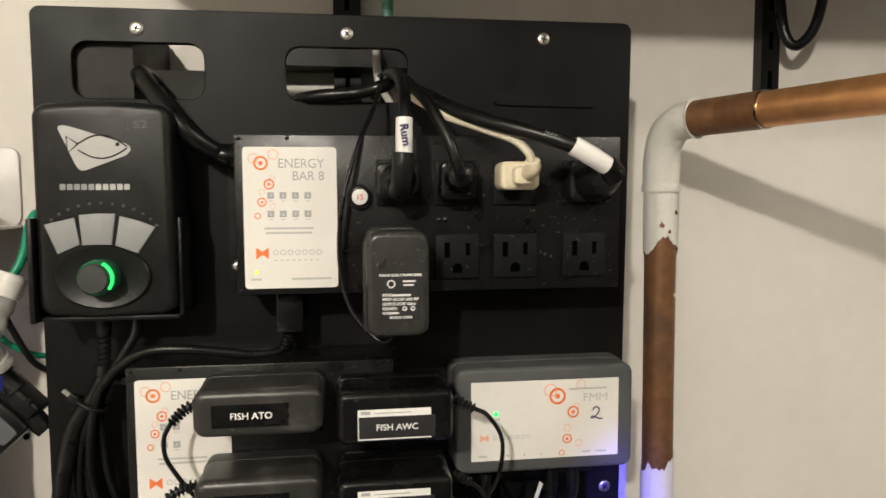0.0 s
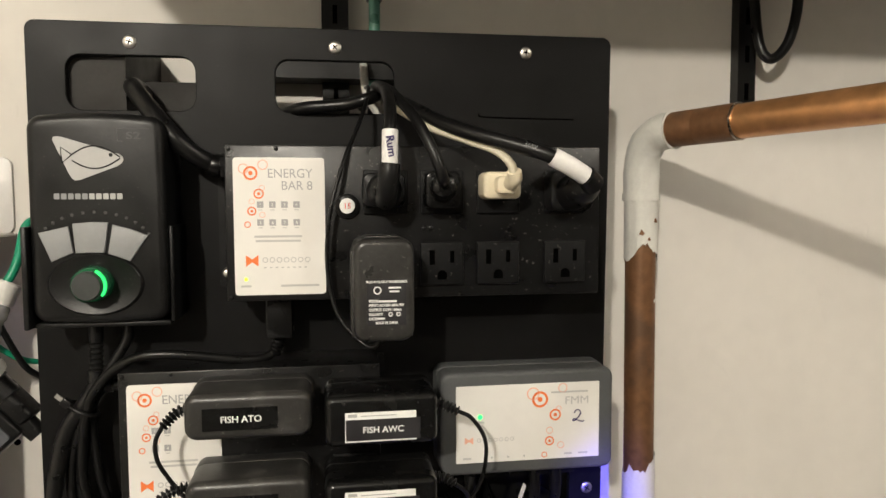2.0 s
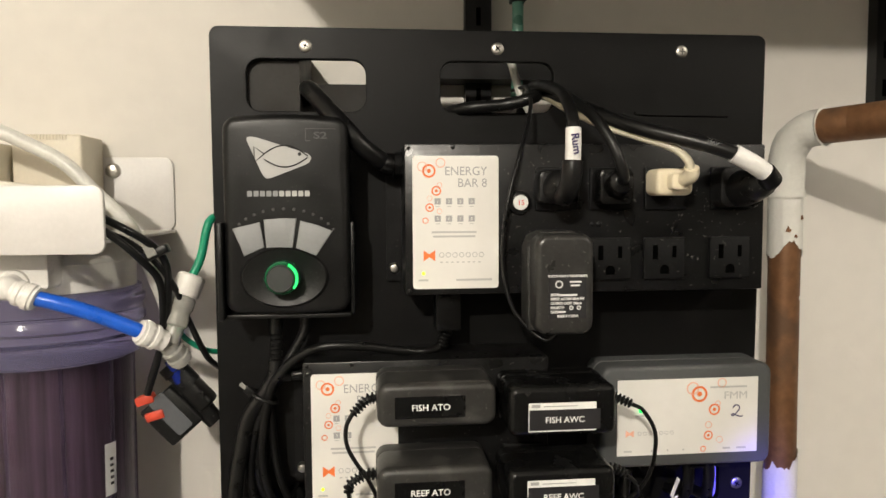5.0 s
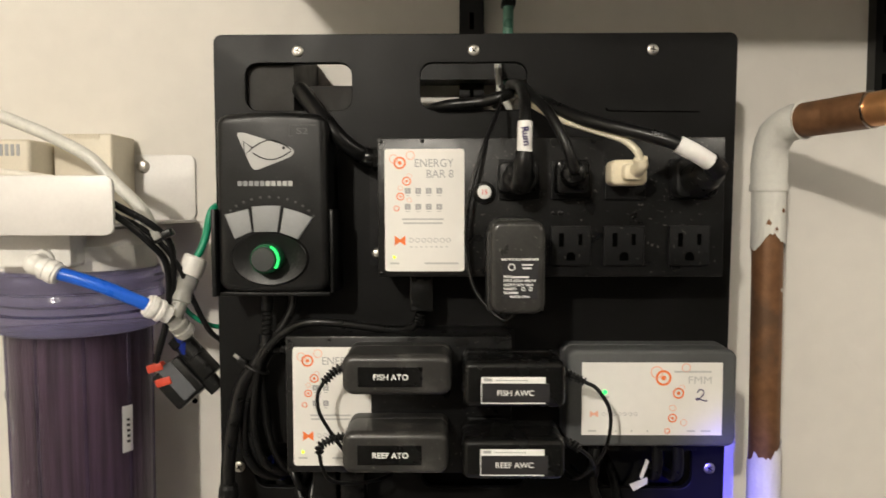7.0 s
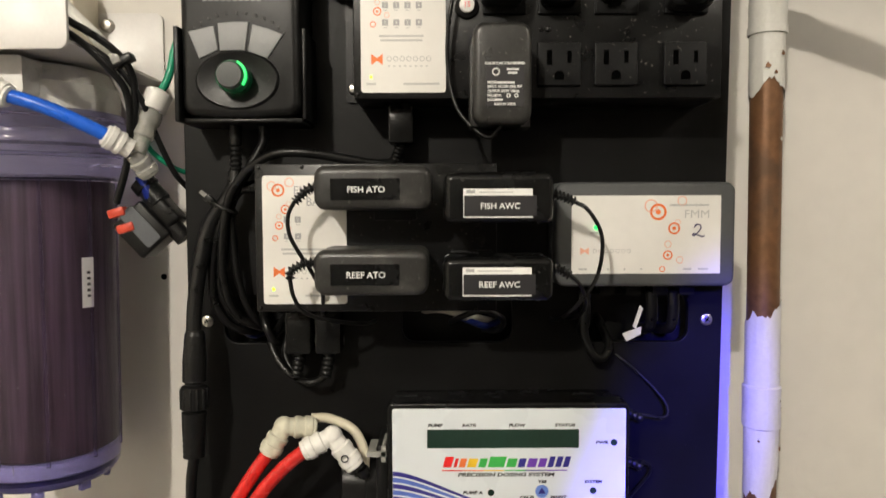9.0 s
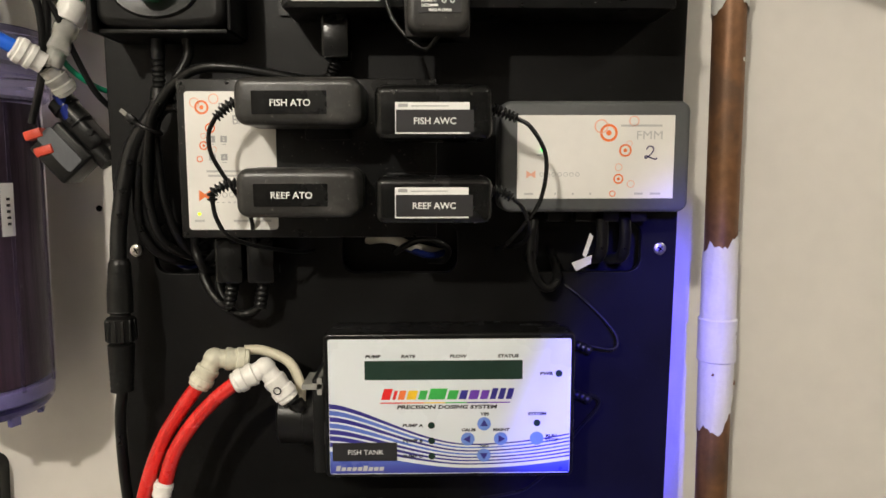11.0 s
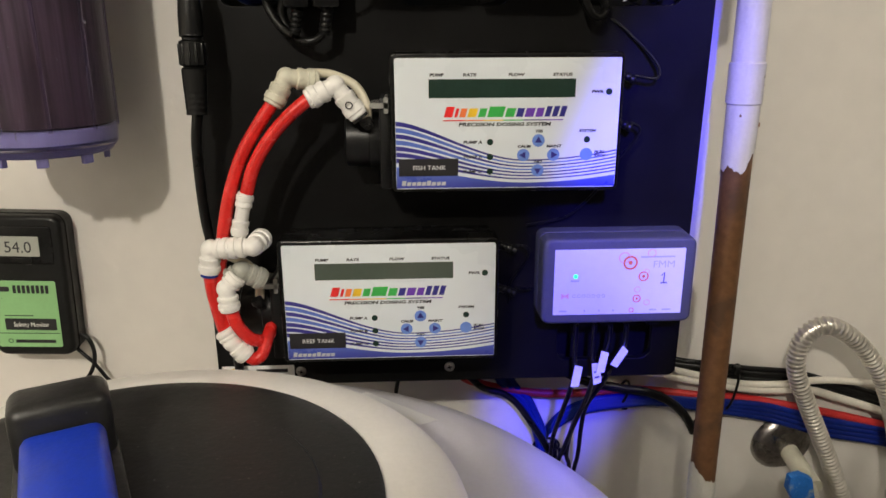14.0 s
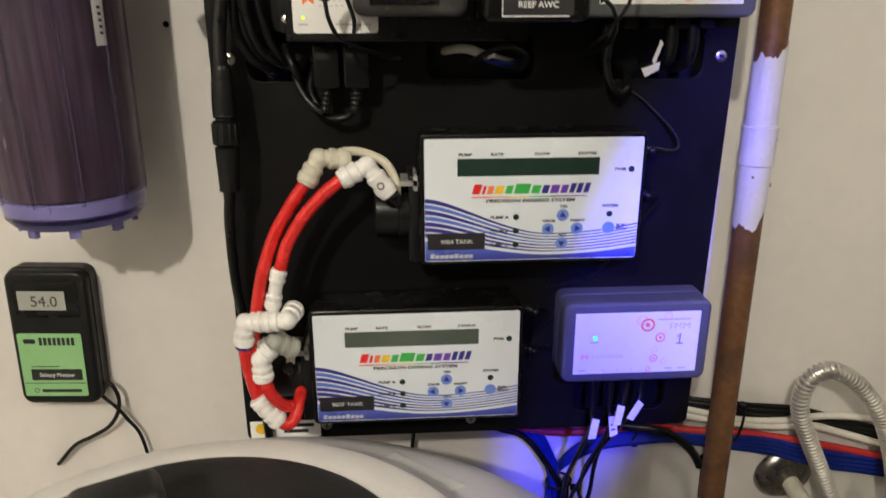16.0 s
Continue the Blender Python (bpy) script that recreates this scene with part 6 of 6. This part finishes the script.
cord("milky_tube", [(-0.50, 0.03, 1.560), (-0.40, 0.015, 1.5620), (-0.3600, 0.004, 1.5570), (-0.3253, 0.0, 1.5448), (-0.3089, 0.0, 1.5373), (-0.2838, 0.0, 1.5236), (-0.2656, 0.0, 1.5050), (-0.2460, 0.0, 1.4850), (-0.2360, 0.0, 1.4652), (-0.2298, 0.0, 1.4494), (-0.224, 0.003, 1.430), (-0.221, 0.004, 1.41)], 0.0046, "milky plastic tube arching over the bracket", WHITEHOSE, 12)
cord("white_lead", [(-0.50, -0.045, 1.519), (-0.38, -0.046, 1.5155), (-0.33, -0.046, 1.5110), (-0.29, -0.040, 1.5060), (-0.26, -0.03, 1.50)], 0.0030, "white lead lying in the bracket", WIREWHITE)
for k, pts in enumerate((
    [(-0.30, -0.02, 1.500), (-0.262, -0.040, 1.4960), (-0.2400, -0.045, 1.4860), (-0.2230, -0.036, 1.4740), (-0.2150, -0.025, 1.4600), (-0.2155, -0.020, 1.4360), (-0.2210, -0.018, 1.4080), (-0.2290, -0.016, 1.3830)],
    [(-0.30, -0.02, 1.488), (-0.258, -0.040, 1.4860), (-0.2400, -0.042, 1.4770), (-0.2265, -0.034, 1.4620), (-0.2190, -0.025, 1.4480), (-0.2185, -0.021, 1.4250), (-0.2230, -0.018, 1.4000), (-0.2315, -0.016, 1.3740)],
    [(-0.29, -0.01, 1.482), (-0.250, -0.030, 1.4800), (-0.2260, -0.028, 1.4660), (-0.2120, -0.02, 1.4450), (-0.2040, -0.012, 1.4180), (-0.1965, -0.004, 1.3960), (-0.192, 0.01, 1.385)],
)):
    cord("valve_lead", pts, 0.0024 if k < 2 else 0.0020, "black lead running down to the solenoid valve", group="valve leads")
zt2 = thing("cable_tie", "grey cable tie clip round the valve leads", "cable tie", (-0.219, -0.03, 1.466), "cable ties")
part("band", moved(box(-0.009, 0.009, -0.004, 0.004, -0.0028, 0.0028, 0.0012), pose(-0.2195, -0.030, 1.4660, 0, -25, 0)), BLACK, zt2)
part("tie_head", moved(box(-0.003, 0.003, -0.0055, -0.003, -0.004, 0.004, 0.0008), pose(-0.2215, -0.030, 1.4680, 0, -25, 0)), CLEARPL, zt2)
ci = fitting("elbow_fitting", WHITEPL, "white plastic elbow fitting screwed into the filter cap", (-0.2985, -0.048, 1.4480), [(-0.2825, -0.047, 1.4408), (-0.3000, -0.020, 1.4520)], 0.0075)
cord("blue_tube", [(-0.2870, -0.047, 1.4428), (-0.2720, -0.046, 1.4385), (-0.2560, -0.043, 1.4325), (-0.2400, -0.038, 1.4245), (-0.2290, -0.034, 1.4185)], 0.0046, "bright blue water tube between two white fittings", BLUETUBE, 14)
te = thing("tee_fitting", "white and clear plastic tee fitting with a nut", "pipe fitting", (-0.2165, -0.018, 1.408), "push fittings")
part("barrel", leg((-0.2175, -0.024, 1.4100), (-0.2300, -0.034, 1.4190), 0.0076), WHITEPL, te)
part("barrel", leg((-0.2175, -0.020, 1.4080), (-0.2100, -0.010, 1.3935), 0.0070), CLEARPL, te)
part("clear_branch", leg((-0.2150, -0.020, 1.4080), (-0.2060, -0.010, 1.4400), 0.0066), CLEARPL, te, "clear plastic branch")
part("nut", turned((-0.2075, -0.012, 1.4370), (-0.2030, -0.008, 1.4500), [(0, 0.0082), (0.1, 0.0090), (0.9, 0.0090), (1, 0.0078)], 20), WHITEPL, te, "white nut")
cord("green_tube", [(-0.2040, -0.009, 1.4480), (-0.2000, -0.006, 1.4560), (-0.1970, -0.004, 1.4660), (-0.1945, -0.003, 1.4790), (-0.1920, 0.0, 1.4860), (-0.1885, 0.012, 1.4880), (-0.18, 0.03, 1.488)], 0.0028, "green tube going behind the board", GREEN)
cord("green_wire", [(-0.2160, -0.012, 1.4200), (-0.2080, -0.008, 1.4080), (-0.1980, 0.0, 1.3990), (-0.1880, 0.012, 1.3950), (-0.175, 0.03, 1.393)], 0.0018, "thin dark green wire going behind the board", GREEN)
sv = thing("solenoid_valve", "black solenoid valve with red terminals and a grey label", "valve", (0, 0, 0), m=pose(-0.2165, 0.004, 1.3600, 0, -42, 0))
part("coil", box(-0.0190, 0.0080, -0.010, 0.014, -0.0165, 0.0150, 0.002, 3), BLACK, sv)
part("valve_body", joined(box(0.0080, 0.0200, -0.008, 0.012, -0.0130, 0.0160, 0.003, 3), turned((0.016, -0.002, 0.006), (0.016, -0.002, 0.026), [(0, 0.008), (0.6, 0.008), (0.65, 0.0092), (1, 0.0088)], 18), turned((0.010, 0.0, -0.010), (0.010, 0.0, -0.024), [(0, 0.007), (1, 0.006)], 14), turned((0.018, -0.0095, -0.004), (0.018, -0.006, -0.004), [(0, 0.002), (1, 0.0024)], 10), turned((0.014, -0.0105, 0.010), (0.014, -0.007, 0.010), [(0, 0.0015), (1, 0.0022)], 10)), DUSTY, sv)
part("label_plate", slab(-0.0100, 0.0020, -0.0140, 0.0160, -0.0108, -0.0098, 0.002), GREYLABEL, sv, "grey label plate")
for k in (0, 1):
    part("terminal", moved(box(-0.006, 0.006, -0.004, 0.004, -0.003, 0.003, 0.001), pose(-0.0095 - 0.0025 * k, -0.008, 0.0190 - 0.0120 * k, 0, 25, 0)), REDPL, sv, "red terminal sleeve")
part("inlet_tube", turned((0.014, -0.006, 0.012), (0.0200, -0.008, 0.027), [(0, 0.0040), (1, 0.0040)], 14), WIREBLUE, sv, "dark blue tube stub")
cord("green_tube", [(0.0315, 0.085, 1.72), (0.0315, 0.085, 1.660), (0.0310, 0.084, 1.620), (0.030, 0.082, 1.58)], 0.0045, "pale green tube running down behind the board", PALEGREEN, 12)
tc = single("tube_clip", box(0.0255, 0.0375, 0.077, 0.092, 1.6545, 1.6585, 0.001), BLACK, "black clip round the green tube", "clip", (0.0315, 0.085, 1.6545))
cord("grey_tube", [(0.022, 0.07, 1.607), (0.021, 0.05, 1.595), (0.022, 0.03, 1.575), (0.03, 0.03, 1.56)], 0.0030, "milky tube behind the middle board slot", WHITEHOSE)
cord("track_cable", [(0.3500, 0.088, 1.72), (0.3520, 0.084, 1.665), (0.3540, 0.078, 1.628), (0.3620, 0.074, 1.6165), (0.3740, 0.072, 1.6270), (0.3815, 0.072, 1.6480), (0.3840, 0.072, 1.6750), (0.384, 0.074, 1.74)], 0.0043, "black cable looping beside the shelf track")

# ---- salinity meter ----
mt_ = thing("salinity_meter", "black handheld salinity meter with a green label, hung on the wall", "meter", m=pose(-0.3730, WALL, 1.0420, 0, 2.0, 0))
part("body", slab(-0.0355, 0.0345, -0.065, 0.0660, -0.0245, -0.0002, 0.010, 0.004, 3), BLACK, mt_)
part("side_rim", slab(-0.0363, 0.0353, -0.0658, 0.0668, -0.0150, -0.0120, 0.0105), BLACK, mt_)
part("window_bezel", slab(-0.0285, 0.0265, 0.0225, 0.0570, -0.0256, -0.0240, 0.003, 0.0008), GLOSS, mt_)
lcd = part("display", slab(-0.0245, 0.0155, 0.0300, 0.0480, -0.0260, -0.0250, 0.0006), LCDPALE, mt_, "grey display")
part("lettering", words("54.0", -0.0025, 0.0335, -0.0261, 0.0105, "CENTER", 0.95), INK, lcd)
part("window_lip", box(-0.0100, 0.0080, -0.0266, -0.0250, 0.0250, 0.0285, 0.0006), BLACK, mt_)
gl = part("green_label", slab(-0.0310, 0.0245, -0.0560, 0.0070, -0.0250, -0.0240, 0.002), GREENLAB, mt_, "green printed label")
part("print_line", box(-0.0300, 0.0235, -0.02515, -0.0250, -0.0430, -0.0424), INK, gl)
part("title_plate", slab(-0.0230, 0.0215, -0.0395, -0.0285, -0.0253, -0.0250, 0.0008), INK, gl)
part("lettering", words("Salinity Monitor", -0.0005, -0.0362, -0.0253, 0.0044, "CENTER", 0.80), LABEL, gl)
part("logo_mark", slab(-0.0258, -0.0155, -0.0030, 0.0015, -0.0253, -0.0250, 0.0015), INK, gl)
for k in range(8):
    part("logo_bar", slab(-0.0125 + 0.0040 * k, -0.0098 + 0.0040 * k, -0.0045, 0.0030, -0.0252, -0.0250, 0.0005), INK, gl)
bars(gl, "print_bar", -0.0250, ((-0.0225, 0.0020, -0.0262, -0.0254), (-0.0160, 0.0190, -0.0520, -0.0490), (-0.0235, -0.0225, -0.0100, -0.0095)), INK)
part("printed_mark", ring(-0.0205, -0.0502, 0.0016, 0.0022, -0.0252, -0.0250, n=12), INK, gl)
cord("meter_lead", [(-0.3420, WALL - 0.012, 0.9930), (-0.3330, WALL - 0.014, 0.9890), (-0.3290, WALL - 0.014, 0.9760), (-0.3320, WALL - 0.013, 0.9600), (-0.3430, WALL - 0.012, 0.9440), (-0.3620, WALL - 0.010, 0.9320), (-0.38, WALL - 0.008, 0.922), (-0.40, WALL - 0.006, 0.90)], 0.0019, "black lead of the meter hanging down the wall", group="meter leads")
cord("meter_lead", [(-0.3480, WALL - 0.010, 0.9795), (-0.3400, WALL - 0.012, 0.9720), (-0.3320, WALL - 0.013, 0.9640), (-0.3240, WALL - 0.012, 0.9500), (-0.3150, WALL - 0.010, 0.9300), (-0.31, WALL - 0.006, 0.88)], 0.0017, "black lead of the meter hanging down the wall", group="meter leads")

# ---- tank in front of the wall ----
TX, TY = -0.172, -0.250


def tank_lathe(profile, n=96):
    z0, z1 = profile[0][0], profile[-1][0]
    span = z1 - z0
    return turned((TX, TY, z0), (TX, TY, z1), [((z - z0) / span, r) for z, r in profile], n)


tank = thing("water_tank", "white plastic water tank with a screw-on lid", "tank", (TX, TY, 0))
part("barrel", moved(tank_lathe([(0.0, 0.255), (0.02, 0.276), (0.92, 0.286), (0.95, 0.2835), (0.970, 0.2765), (0.983, 0.268), (0.994, 0.255), (1.0020, 0.238), (1.0062, 0.215), (1.0068, 0.02)]), Matrix.Translation((0.012, -0.019, 0))), BARRELWHITE, tank)
lid = part("lid_ring", tank_lathe([(0.99, 0.1650), (1.030, 0.1670), (1.0385, 0.1650), (1.0420, 0.1600), (1.0430, 0.1400), (1.0431, 0.02)]), TANKWHITE, tank, "white lid ring")
part("lid_plate", moved(tank_lathe([(1.0425, 0.1305), (1.0450, 0.1300), (1.0458, 0.1280), (1.0450, 0.1210), (1.0446, 0.1000), (1.0462, 0.0985), (1.0466, 0.0200)]), Matrix.Translation((-0.006, 0.006, 0))), LIDBLACK, tank, "scuffed black lid plate")
part("grip", moved(joined(box(-0.0235, 0.0235, -0.012, 0.018, 0.0, 0.0395, 0.007, 4), box(-0.0245, 0.0245, -0.140, 0.010, 0.0, 0.0060, 0.002, 2)), pose(-0.2120, -0.2000, 1.0455, 0, 0, 26)), LIDBLACK, tank, "black moulded grip")
part("grip_insert", moved(box(-0.0190, 0.0190, -0.130, -0.0125, 0.004, 0.0275, 0.006, 4), pose(-0.2120, -0.2000, 1.0455, 0, 0, 26)), BLUEPL, tank, "blue plastic grip insert")
paper = bmesh.new()
low = [paper.verts.new((x, y, 1.0090 + (0.0008 if k > 1 else 0.0))) for k, (x, y) in enumerate(((-0.0786, -0.0711), (-0.0673, -0.0648), (-0.0180, -0.1077), (-0.0299, -0.1136)))]
paper.faces.new(low)
bmesh.ops.solidify(paper, geom=paper.faces[:], thickness=0.0003)
single("paper_strip", paper, PAPER, "white paper strip lying on the tank", "paper", (-0.04, -0.09, 1.004), smooth=False)

# ---- the bulbs, unseen; the second only goes with the added fill lamp ----
for name, q in (("ceiling_bulb", (-0.55, -1.6, 2.16)), ("ceiling_bulb", (1.10, -1.0, 2.17))):
    b = thing(name, "unseen bulb holder under the ceiling", "lamp", (q[0], q[1], 2.30), "ceiling bulbs")
    part("holder", turned((q[0], q[1], 2.30), (q[0], q[1], q[2] + 0.04), [(0, 0.05), (0.3, 0.045), (0.4, 0.02), (1, 0.018)], 18), WHITEPL, b)

# ---- an old hole in the plaster ----
single("wall_plug_hole", turned((-0.2480, WALL - 0.0006, 1.3125), (-0.2480, WALL + 0.001, 1.3125), [(0, 0.0026), (1, 0.0024)], 12), HOLE, "dark plugged screw hole in the plaster", "hole", (-0.248, WALL, 1.3125))
